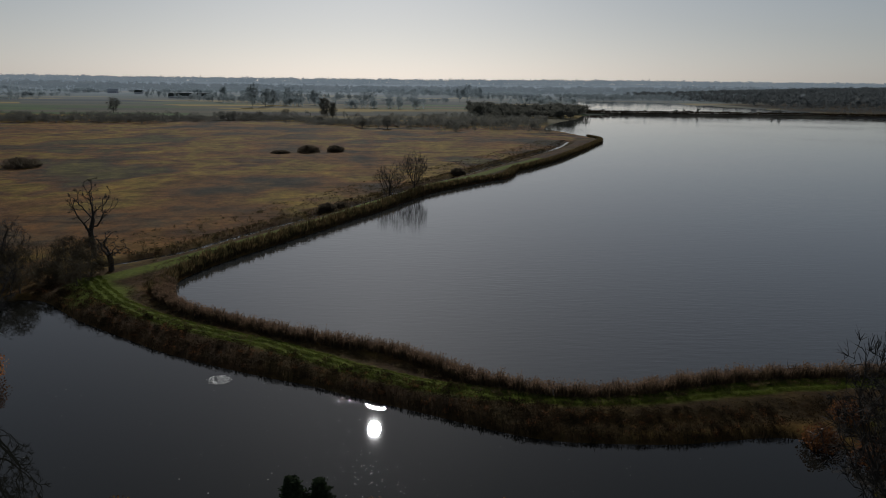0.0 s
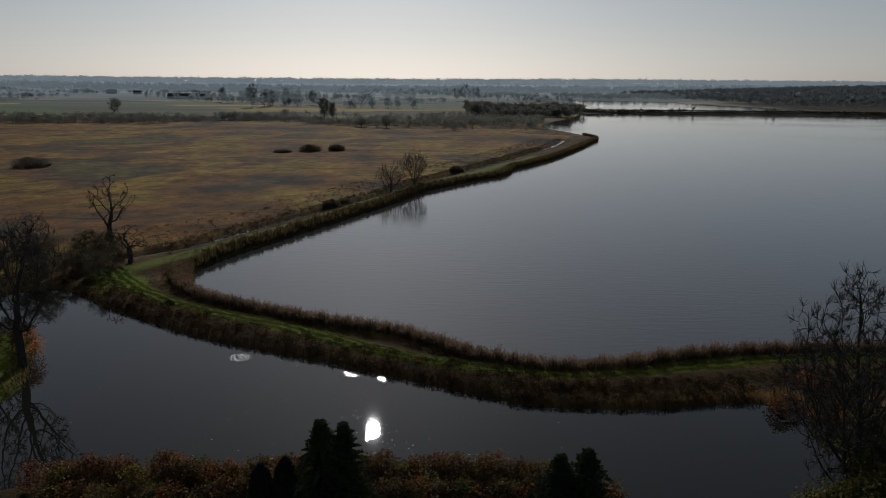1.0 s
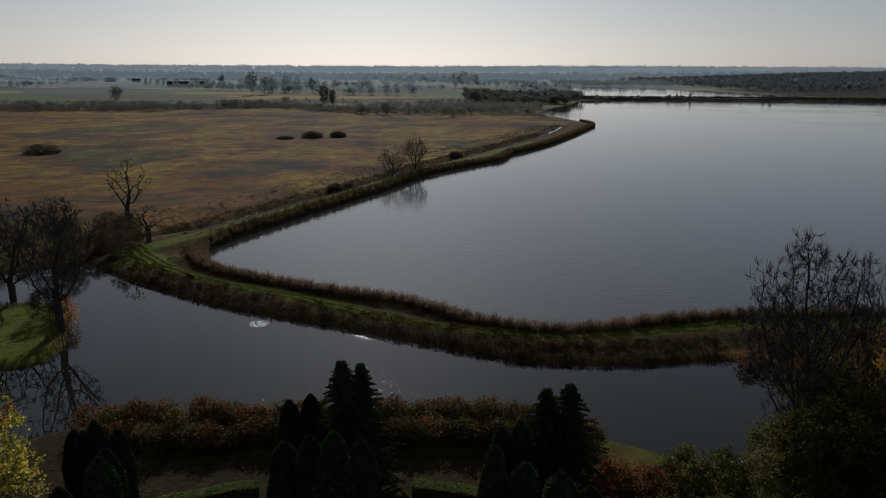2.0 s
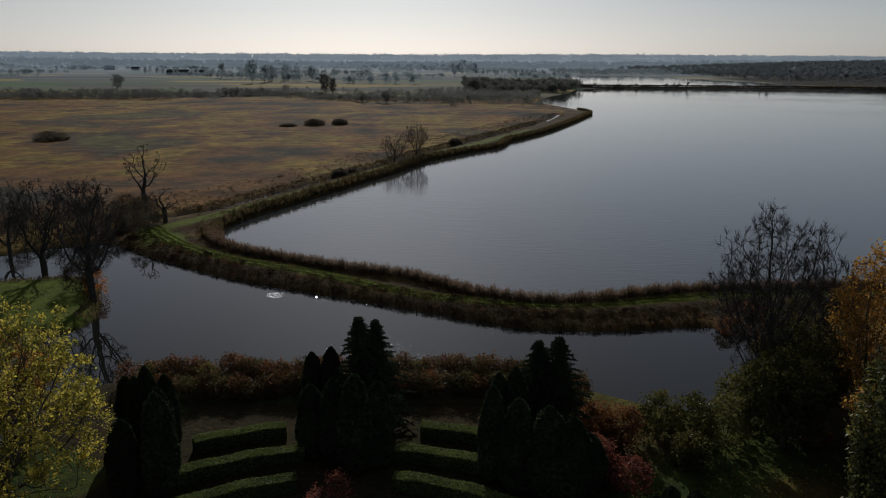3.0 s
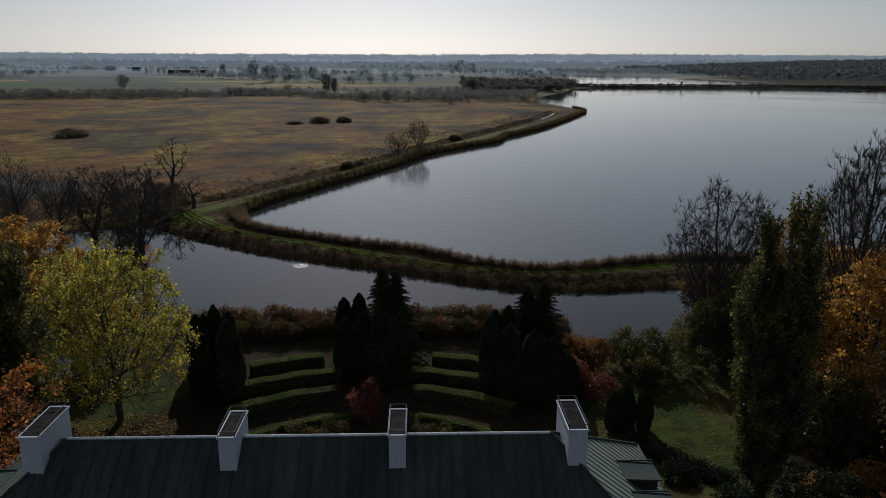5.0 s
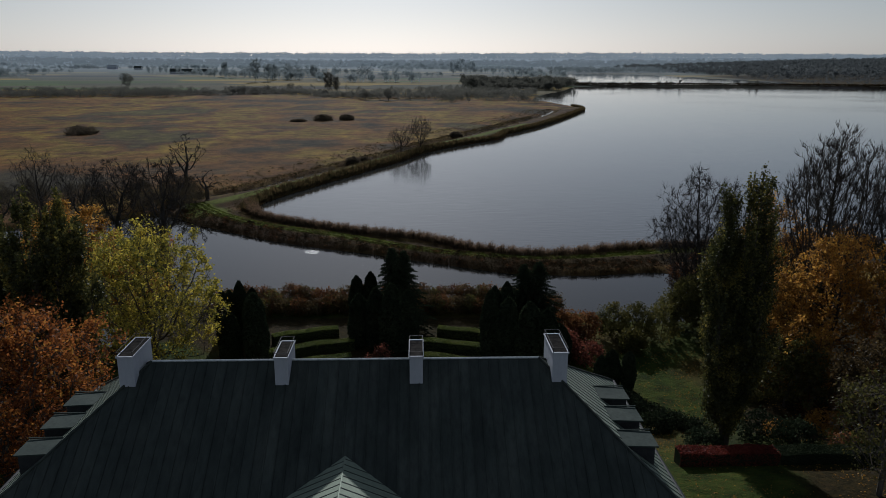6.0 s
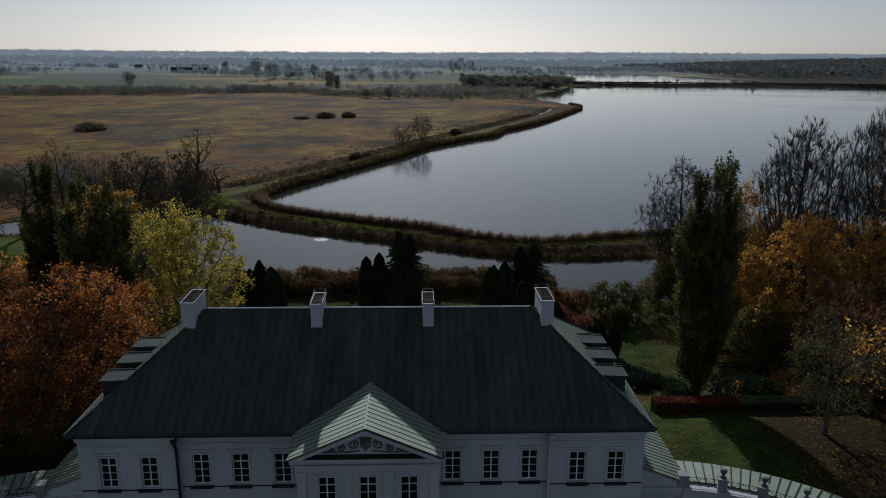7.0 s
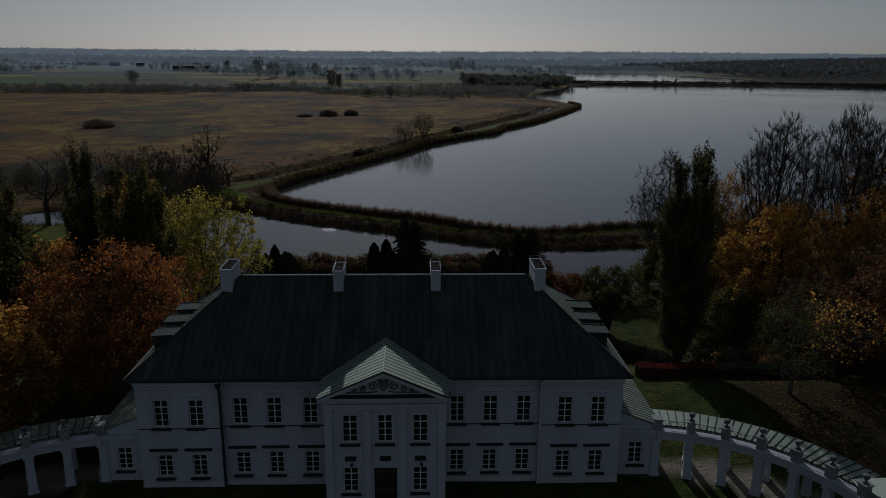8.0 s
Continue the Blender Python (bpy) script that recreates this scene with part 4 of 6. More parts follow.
URN = urn_mesh()
for e in (-1, 1):
    wing = thing("wing", (e * 22.4, 4.5, G), "low white side wing with a lean-to metal roof coloured sunlit-pale", "wing", "palace wings")
    sx = lambda x: e * x - e * 22.4
    mm = lambda a, b: (min(sx(a), sx(b)), max(sx(a), sx(b)))
    f = pierced(*mm(20.62, 24.2), -0.8, 4.2, [(min(sx(21.7), sx(22.9)), max(sx(21.7), sx(22.9)), 1.0, 3.1)], -3.7, -3.2)
    part("front_wall", f, PLASTER, wing)
    part("side_wall", Shape().box(*mm(23.8, 24.2), -3.2, 7.5, -1.5, 4.2), PLASTER, wing)
    part("back_wall", Shape().box(*mm(20.62, 23.8), 7.1, 7.5, -1.5, 4.2), PLASTER, wing)
    window(wing, sx(22.3), -3.7, 1.0, 3.1)
    part("cornice", Shape().box(*mm(20.63, 24.4), -3.95, -3.701, 4.0, 4.2).box(*mm(20.63, 24.4), -3.9, -3.2, 4.205, 4.4), PLASTER, wing)
    r = [(sx(20.62), -3.75, 6.15), (sx(24.6), -3.75, 4.6), (sx(24.6), 8.0, 4.6), (sx(20.62), 8.0, 6.15)]
    gb = [(sx(20.62), -3.65, 4.2), (sx(24.2), -3.65, 4.2), (sx(24.2), -3.65, 4.6), (sx(20.62), -3.65, 6.0)]
    part("gable_wall", Shape().slab(gb if e > 0 else gb[::-1], 0.3), PLASTER, wing)
    wr = part("wing_roof", Shape().slab(r if e > 0 else r[::-1], 0.12), SUNLIT_ROOF, wing, "standing-seam lean-to roof, coloured sunlit-pale")
    ln = math.hypot(3.98, 1.55)
    if e > 0:
        seamed(wr, r[1], (0, 11.75, 0), (-3.98 * e, 0, 1.55), lambda t: (0, ln), 0.6, SUNLIT_ROOF, rib=0.03, seam=ROOF)
    else:
        seamed(wr, r[2], (0, -11.75, 0), (-3.98 * e, 0, 1.55), lambda t: (0, ln), 0.6, SUNLIT_ROOF, rib=0.03, seam=ROOF)
    col = thing("colonnade", (e * 22, -13.9, G), "curved white colonnade with a metal roof and a railed parapet", "colonnade", "palace colonnades")
    R0, R1 = 15.0, 17.8
    ang = [radians(82 - 11.0 * k) for k in range(7)]
    P = lambda r, a, z: (e * r * math.cos(a), r * math.sin(a), z)

    def arc_band(ra, rb, z0, z1, a0, a1, n=36):
        s = Shape()
        for k in range(n + 1):
            t = a0 + (a1 - a0) * k / n
            s.v += [tuple(P(ra, t, z1)), tuple(P(rb, t, z1)), tuple(P(rb, t, z0)), tuple(P(ra, t, z0))]
        turned = (e > 0) == (a1 > a0)
        for k in range(n):
            for i in range(4):
                q = (4 * k + i, 4 * k + (i + 1) % 4, 4 * k + 4 + (i + 1) % 4, 4 * k + 4 + i)
                s.f.append(q if turned else q[::-1])
        for q in ((3, 2, 1, 0), (4 * n, 4 * n + 1, 4 * n + 2, 4 * n + 3)):
            s.f.append(q if turned else q[::-1])
        return s
    a0, a1 = radians(82), radians(14)
    part("architrave", arc_band(R0 - 0.35, R0 + 0.35, 3.5, 4.15, a0, a1), PLASTER, col)
    part("cornice", arc_band(R0 - 0.55, R0 + 0.4, 4.155, 4.35, a0, a1), PLASTER, col)
    part("rear_architrave", arc_band(R1 - 0.3, R1 + 0.3, 3.4, 3.9, a0, a1), PLASTER, col)
    for k, a in enumerate(ang):
        for rr, w in ((R0, 0.36), (R1, 0.3)):
            part("pillar", Shape().frustum(-w, w, -w, w, 0.0, 3.5, 0.04).box(-w - 0.08, w + 0.08, -w - 0.08, w + 0.08, -0.9, 0.22).box(-w - 0.06, w + 0.06, -w - 0.06, w + 0.06, 3.28, 3.49), PLASTER, col, at=P(rr, a, 0), turn=e * (a - radians(90)))
        pd = part("pedestal", Shape().box(-0.34, 0.34, -0.34, 0.34, 0, 0.95).box(-0.42, 0.42, -0.42, 0.42, 0.955, 1.08), WORN_STONE, col, at=P(R0 - 0.05, a, 4.35), turn=e * (a - radians(90)))
        if k:
            part("urn", URN, STUCCO, pd, "dark weathered stone urn", at=(0, 0, 1.08))
    for k in range(6):
        b0, b1 = ang[k] - radians(1.6), ang[k + 1] + radians(1.6)
        rail = Shape()
        n = 8
        for z in (4.5, 5.15):
            rail.chain([P(R0 - 0.05, b0 + (b1 - b0) * i / n, z) for i in range(n + 1)], 0.022, 4)
        for s0, s1 in ((0, 0.42), (0.58, 1)):
            for za, zb in ((4.5, 5.15), (5.15, 4.5)):
                rail.tube(P(R0 - 0.05, b0 + (b1 - b0) * s0, za), P(R0 - 0.05, b0 + (b1 - b0) * s1, zb), 0.018, 0.018, 4)
        bm_ = 0.5 * (b0 + b1)
        rail.chain([P(R0 - 0.05, bm_ + radians(0.95) * math.cos(2 * math.pi * i / 12), 4.825 + 0.25 * math.sin(2 * math.pi * i / 12)) for i in range(13)], 0.02, 4)
        part("parapet_railing", rail, DARK_METAL, col, "thin wrought-iron railing with a ring")
    croof = part("colonnade_roof", arc_band(R0 + 0.42, R1 + 0.7, 4.3, 4.42, a0, a1), SUNLIT_ROOF, col, "seamed metal roof, coloured sunlit-pale")
    n = 30
    for k in range(n):
        t0, t1 = a0 + (a1 - a0) * k / n, a0 + (a1 - a0) * (k + 1) / n
        sh = Shape()
        g = (t1 - t0) * 0.02
        q = [P(R0 + 0.45, t0 + g, 4.5), P(R1 + 0.75, t0 + g, 4.44), P(R1 + 0.75, t1 - g, 4.44), P(R0 + 0.45, t1 - g, 4.5)]
        sh.slab(q[::-1] if e > 0 else q, 0.015)
        part("roof_sheet", sh, SUNLIT_ROOF, croof)
        # dark seam colour, standing in for rib shade
        part("roof_seam", Shape().tube(P(R0 + 0.45, t0, 4.53), P(R1 + 0.75, t0, 4.47), 0.05, 0.05, 4), ROOF, croof)
    side = thing("side_pavilion", (e * 41.5, -13.5, G), "white side pavilion with a grey hipped metal roof", "pavilion", "side pavilions")
    part("wall", Shape().box(-4.5, 4.5, -5, 5, -0.8, 4.4), PLASTER, side)
    part("roof_eaves", Shape().box(-5, 5, -5.5, 5.5, 4.405, 4.6), PLASTER, side)
    rs = Shape().face((-5.1, -5.6, 4.61), (5.1, -5.6, 4.61), (0, -1.2, 7.6)).face((5.1, -5.6, 4.61), (5.1, 5.6, 4.61), (0, 1.2, 7.6), (0, -1.2, 7.6))
    rs.face((5.1, 5.6, 4.61), (-5.1, 5.6, 4.61), (0, 1.2, 7.6)).face((-5.1, 5.6, 4.61), (-5.1, -5.6, 4.61), (0, -1.2, 7.6), (0, 1.2, 7.6))
    part("roof", rs, SUNLIT_ROOF, side)
    for w in (-2.4, 0, 2.4):
        part("window", Shape().box(w - 0.5, w + 0.5, -5.04, -5.001, 0.9, 3.0), GLASS, side)

# ---------------------------------------------------------------- plants
rng = np.random.default_rng(7)


def rand_dirs(n, up=0.0):
    d = rng.normal(size=(n, 3))
    d[:, 2] += up
    return d / np.linalg.norm(d, axis=1)[:, None]


def leaf_quads(centres, size, up=0.3, slim=0.6):
    """Small pointed leaves or leaf sprays at the given places."""
    n = len(centres)
    nor = rand_dirs(n, up)
    u = np.cross(nor, rand_dirs(n))
    u /= np.linalg.norm(u, axis=1)[:, None] + 1e-9
    v = np.cross(nor, u)
    s = (size * rng.uniform(0.6, 1.35, n))[:, None]
    return np.stack([centres - u * s, centres - v * s * slim, centres + u * s, centres + v * s * slim], 1)


def tube_quads(segs):
    """Tapered tubes for limbs: rows of start, end, two radii."""
    a, b, r0, r1 = segs if isinstance(segs, tuple) else (np.array(k, float) for k in zip(*segs))
    out = []
    for sides, pick in ((7, r0 > 0.12), (4, (r0 <= 0.12) & (r0 > 0.05)), (3, (r0 <= 0.05) & (r0 > 0.024)), (2, r0 <= 0.024)):
        if not pick.any():
            continue
        p, q, s, t = a[pick], b[pick], r0[pick], r1[pick]
        d = q - p
        d /= np.linalg.norm(d, axis=1)[:, None] + 1e-9
        h = np.where(np.abs(d[:, 2:3]) < 0.9, np.array([[0, 0, 1.0]]), np.array([[1.0, 0, 0]]))
        u = np.cross(d, h)
        u /= np.linalg.norm(u, axis=1)[:, None]
        w = np.cross(d, u)
        for k in range(sides if sides > 2 else 1):
            c0, c1 = 2 * math.pi * k / sides, 2 * math.pi * (k + 1) / sides
            e0, e1 = u * math.cos(c0) + w * math.sin(c0), u * math.cos(c1) + w * math.sin(c1)
            out.append(np.stack([p + e0 * s[:, None], p + e1 * s[:, None], q + e1 * t[:, None], q + e0 * t[:, None]], 1))
    return np.concatenate(out)


def crown_points(o, g):
    """Places that the twigs of a habit grow towards: loose masses inside its outline, in a crown 7 in reach."""
    n, low, fat, tall = o["points"], o["low"], o["fat"], o.get("tall", 16)

    def outline(z):
        t = np.clip((z - low) / (1 - low), 0, 1)
        return np.where(t < fat, np.sqrt(np.clip(1 - ((fat - t) / fat) ** 2, 0, 1)) * (1 - o["tight"]) + o["tight"] * t / fat, np.sqrt(np.clip(1 - ((t - fat) / (1 - fat)) ** 2, 0, 1)))

    def some(m, power):
        z = g.uniform(low, 1.0, 4 * m)
        z = z[g.uniform(size=4 * m) < outline(z) ** 1.6 + 0.03][:m]
        a, r = g.uniform(0, 2 * math.pi, len(z)), g.uniform(0, 1, len(z)) ** power * outline(z)
        return np.stack([7 * r * np.cos(a), 7 * r * np.sin(a), tall * z], -1)
    heads = some(o["heads"], 0.36)
    c = heads[g.integers(0, len(heads), int(n * 0.7))] + g.normal(size=(int(n * 0.7), 3)) * 0.85
    return np.concatenate([c, some(int(n * 0.3), 0.45)])


def grow(o, seed):
    """Limbs that divide and reach for the points of the crown; the twigs come last."""
    g = np.random.default_rng(seed)
    goal = crown_points(o, g)
    step, kill = 0.5, o.get("kill", 0.85)
    nodes, parent, heading = [np.zeros(3)], [-1], [np.array([0, 0, 1.0])]
    fork = o["fork"] * o.get("tall", 16)
    while nodes[-1][2] < fork:
        d = heading[-1] + g.normal(size=3) * (0.1, 0.1, 0.0) * o["wild"]
        d /= np.linalg.norm(d)
        nodes.append(nodes[-1] + d * step)
        parent.append(len(nodes) - 2)
        heading.append(np.array([0, 0, 1.0]))
    N = np.array(nodes)
    dist = np.linalg.norm(goal[:, None, :] - N[None], axis=2)
    near, gap = dist.argmin(1), dist.min(1)
    kids = [0] * len(nodes)
    for turn in range(90):
        live = np.nonzero(gap > kill)[0]
        if not len(live):
            break
        fresh = []
        order = np.argsort(near[live], kind="stable")
        ids = near[live][order]
        for grp in np.split(live[order], np.nonzero(np.diff(ids))[0] + 1):
            i = int(near[grp[0]])
            if kids[i] > 2:
                gap[grp] = 0 if turn > 60 else gap[grp]
                continue
            w = goal[grp] - nodes[i]
            d = (w / np.linalg.norm(w, axis=1)[:, None]).mean(0)
            d = d / (np.linalg.norm(d) + 1e-9) + heading[i] * 0.45 + np.array([0, 0, o["rise"]]) + g.normal(size=3) * o["wild"] * 0.3
            d /= np.linalg.norm(d)
            kids[i] += 1
            fresh.append((nodes[i] + d * step, i, d))
        if not fresh:
            break
        k0 = len(nodes)
        for p, i, d in fresh:
            nodes.append(p)
            parent.append(i)
            heading.append(d)
            kids.append(0)
        F = np.array([f[0] for f in fresh])
        dist = np.linalg.norm(goal[:, None, :] - F[None], axis=2)
        best = dist.min(1)
        closer = best < gap
        near[closer] = k0 + dist.argmin(1)[closer]
        gap[closer] = best[closer]
    N, D, parent = np.array(nodes), np.array(heading), np.array(parent)
    rad = np.zeros(len(N))
    for i in range(len(N) - 1, 0, -1):
        rad[i] = max(rad[i], 0.05 ** 2.3)
        rad[parent[i]] += rad[i]
    rad = rad ** (1 / 2.3)
    rad *= 0.4 / rad[0]
    i = np.arange(1, len(N))
    a, b, r0, r1 = N[parent[i]], N[i], np.minimum(rad[parent[i]], rad[i] * 1.25), rad[i]
    thin = np.nonzero((rad < 2.1 * rad.min()) & (N[:, 2] > fork))[0]
    ends = thin[np.array(kids)[thin] == 0]
    roots = np.concatenate([np.repeat(ends, o["twigs"]), thin[g.uniform(size=len(thin)) < 0.2 * o["twigs"]]])

    def shoots(base, along, ln):
        d = along + g.normal(size=base.shape) * 0.45 + np.array([0, 0, o.get("lift", 0.05)])
        d /= np.linalg.norm(d, axis=1)[:, None]
        m = base + d * ln[:, None] * 0.5
        e = d + g.normal(size=base.shape) * 0.15
        return m, m + e / np.linalg.norm(e, axis=1)[:, None] * ln[:, None] * 0.5, d
    m1, e1, d1 = shoots(N[roots], D[roots], g.uniform(0.5, 1.15, len(roots)) * o["long"])
    m2, e2, d2 = shoots(m1, d1, g.uniform(0.35, 0.7, len(roots)) * o["long"])
    thread = np.full(len(roots), 0.022)
    a = np.concatenate([a, N[roots], m1, m1, m2])
    b = np.concatenate([b, m1, e1, m2, e2])
    slim = rad.min() / 0.025 if rad.min() > 0.025 else 1.0                 # few limbs still end in thin shoots
    r0, r1 = r0 / slim ** np.clip(1.4 - r0 * 5, 0, 1), r1 / slim ** np.clip(1.4 - r1 * 5, 0, 1)
    r0 = np.concatenate([r0, thread, thread * 0.8, thread * 0.8, thread * 0.7])
    r1 = np.concatenate([r1, thread * 0.8, thread * 0.5, thread * 0.7, thread * 0.4])
    return a, b, r0, r1, np.concatenate([m1, e1, m2, e2])


BROAD = dict(kill=0.65, points=800, heads=30, low=0.16, fat=0.45, tight=0.2, fork=0.14, rise=0.05, wild=0.4, twigs=3, long=1.0, tall=18)
BARE = dict(kill=0.6, points=1000, heads=30, low=0.2, fat=0.5, tight=0.3, fork=0.18, rise=0.03, wild=0.5, twigs=6, long=1.1, tall=18)
TALL = dict(kill=0.55, points=2600, heads=80, low=0.16, fat=0.6, tight=0.45, fork=0.22, rise=0.12, wild=0.2, twigs=7, long=1.5, tall=28, lift=0.7)
DEAD = dict(kill=1.0, points=150, heads=15, low=0.25, fat=0.55, tight=0.5, fork=0.3, rise=0.05, wild=1.0, twigs=6, long=0.9, tall=22)
GNARLED = dict(kill=0.7, points=480, heads=26, low=0.2, fat=0.55, tight=0.4, fork=0.24, rise=0.0, wild=0.9, twigs=7, long=1.1, tall=22)
FAN = dict(kill=0.5, points=900, heads=30, low=0.06, fat=0.6, tight=0.7, fork=0.03, rise=0.06, wild=0.3, twigs=6, long=1.2, tall=13, lift=0.25)
MAPLE = dict(kill=0.55, points=1500, heads=60, low=0.13, fat=0.42, tight=0.1, fork=0.19, rise=0.03, wild=0.3, twigs=3, long=0.9, tall=15)
ROUND = dict(kill=0.5, points=2600, heads=45, low=0.2, fat=0.5, tight=0.2, fork=0.18, rise=0.0, wild=0.25, twigs=8, long=1.1, tall=18)
BUSHY = dict(kill=1.2, points=110, heads=14, low=0.03, fat=0.4, tight=0.0, fork=0.02, rise=0.1, wild=0.5, twigs=2, long=1.5)


grown_forms = {}


def skeleton_of(high, spread, girth, o):
    """Limbs of a tree: a few forms of each habit, drawn to the wanted size."""
    key = (id(o), int(rng.integers(0, 3)))
    if key not in grown_forms:
        a, b, r0, r1, tips = grow(o, 31 * len(grown_forms) + 5)
        f = np.array([1 / np.percentile(np.hypot(b[:, 0], b[:, 1]), 97)] * 2 + [1 / np.percentile(b[:, 2], 99)])
        grown_forms[key] = (a * f, b * f, r0 / 0.4, r1 / 0.4, tips * f)
    a, b, r0, r1, tips = grown_forms[key]
    f = np.array([spread, spread, high])
    return (a * f, b * f, np.maximum(r0 * girth, 0.012), np.maximum(r1 * girth, 0.008)), tips * f


def on_ground(x, y, sink=0.08):
    return (x, y, height(x, y) - sink)


def tree(name, x, y, high, spread, girth, o, label, leaves=None, count=0, size=0.3, wood=None, fuzz=0.55, group="", low=0.0, slim=0.6):
    """A trunk with its limbs and, where it still has them, a crown of leaves."""
    top = thing(name, on_ground(x, y), label, "tree", group, turn=rng.uniform(0, 6.28))
    segs, tips = skeleton_of(high, spread, girth, o)
    stout = segs[2] > 0.05
    for name_, pick in (("trunk", stout), ("branchwork", ~stout)):
        part(name_, arrays_mesh(name_, tube_quads(tuple(k[pick] for k in segs)), 4, wood or BARK), None, top)
    if leaves:
        pick = tips[tips[:, 2] > low * high]
        sprays = pick[rng.integers(0, len(pick), max(1, count // 8))]
        c = sprays[rng.integers(0, len(sprays), count)] + rng.normal(size=(count, 3)) * fuzz
        part("crown", arrays_mesh("crown", leaf_quads(c, size, 0.3, slim), 4, leaves), None, top)
    return top


def poplar(x, y, high, wide, label, count=9000, plumes=7, leaf=0.16, set_plumes=()):
    """A slim poplar: a leader and several steep plumes that part from it."""
    top = thing("poplar", on_ground(x, y), label, "tree", "poplars")
    segs, pts = [], []
    p = np.zeros(3)
    for k in range(10):
        q = p + np.array([rng.normal() * 0.1, rng.normal() * 0.1, high * 0.098])
        segs.append((p, q, 0.5 * (1 - k / 10.5), 0.5 * (1 - (k + 1) / 10.5)))
        p = q
    shafts = [(0.16, 0.0, 0.04, 0.93, 0.46)] + list(set_plumes)
    for k in range(plumes):
        a = 2.4 * k + rng.uniform(-0.5, 0.5)
        r = wide * rng.uniform(0.35, 0.68)
        shafts.append((r * math.cos(a) / wide, r * math.sin(a) / wide, rng.uniform(0.04, 0.2), rng.uniform(0.5, 0.84), rng.uniform(0.34, 0.5)))
    total = sum(s[4] * (s[3] - s[2]) for s in shafts)
    for ox, oy, z0, z1, fat in shafts:
        foot, tip = np.array([ox * 0.15 * wide, oy * 0.15 * wide, z0 * high]), np.array([ox * wide, oy * wide, z1 * high])
        waist = foot + (tip - foot) * 0.4 + np.array([ox, oy, 0]) * wide * 0.18
        axis = lambda t: (1 - t) ** 2 * foot + 2 * t * (1 - t) * waist + t * t * tip
        n = int(count * fat * (z1 - z0) / total)
        boughs = 60
        bt, ba = rng.uniform(0.02, 0.96, boughs), rng.uniform(0, 6.283, boughs)
        br = wide * fat * np.where(bt < 0.35, 0.45 + 0.55 * np.sin(bt / 0.35 * 1.57), 1 - 0.7 * ((bt - 0.35) / 0.65) ** 4) * rng.uniform(0.6, 1.15, boughs)
        bl = high * rng.uniform(0.05, 0.1, boughs)
        for t, a, r, ln in zip(bt, ba, br, bl):
            b = axis(t)
            e = b + np.array([math.cos(a) * r, math.sin(a) * r, ln])
            segs.append((b, e, 0.05, 0.012))
            f = rng.uniform(0.25, 1.08, n // boughs)[:, None]
            swing = np.array([math.cos(a), math.sin(a), 0]) * r
            pts.append(b + swing * np.sqrt(np.clip(f, 0, 2)) + np.array([0, 0, ln]) * f ** 1.4 + rng.normal(size=(n // boughs, 3)) * (0.2, 0.2, 0.42))
        for t in np.linspace(0, 0.9, 9):
            segs.append((axis(t), axis(t + 0.1), 0.13 * (1 - t) + 0.02, 0.13 * (0.9 - t) + 0.02))
    part("trunk", arrays_mesh("trunk", tube_quads(segs), 4, BARK), None, top)
    part("crown", arrays_mesh("crown", leaf_quads(np.concatenate(pts), leaf), 4, POPLAR), None, top)
    return top


def thuja_parts(high, wide, seed):
    """A dense column with rough sprays."""
    g = np.random.default_rng(seed)
    core = Shape()
    prof = [(0.35, 0.0), (0.78, high * 0.08), (0.97, high * 0.28), (1.0, high * 0.5), (0.86, high * 0.74), (0.56, high * 0.9), (0.06, high)]
    core.lathe([(r * wide * 0.88, z) for r, z in prof], 12)
    n = 5200
    t = g.uniform(0, 1, n) ** 0.85
    rr = np.interp(t * high, [z for _, z in prof], [r for r, _ in prof]) * wide * (1 + 0.14 * np.sin(9 * t + seed) * np.sin(seed + 5 * t))
    a = g.uniform(0, 2 * math.pi, n)
    rr = rr * (1 + 0.1 * np.sin(a * 5 + seed))
    c = np.stack([rr * np.cos(a), rr * np.sin(a), t * high + 0.1], -1)
    return core, c


thuja_meshes = []
for k in range(4):
    core, c = thuja_parts(8.0, 1.15, k + 1)
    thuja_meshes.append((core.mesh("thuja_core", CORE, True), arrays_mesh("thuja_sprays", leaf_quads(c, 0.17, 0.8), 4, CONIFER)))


def thuja(x, y, high, wide, k):
    top = thing("thuja", on_ground(x, y), "dark green columnar thuja, clipped close", "conifer", "garden thujas", turn=rng.uniform(0, 6.28))
    top.scale = (wide / 1.15, wide / 1.15, high / 8.0)
    part("core", thuja_meshes[k % 4][0], None, top)
    part("foliage", thuja_meshes[k % 4][1], None, top)
    return top


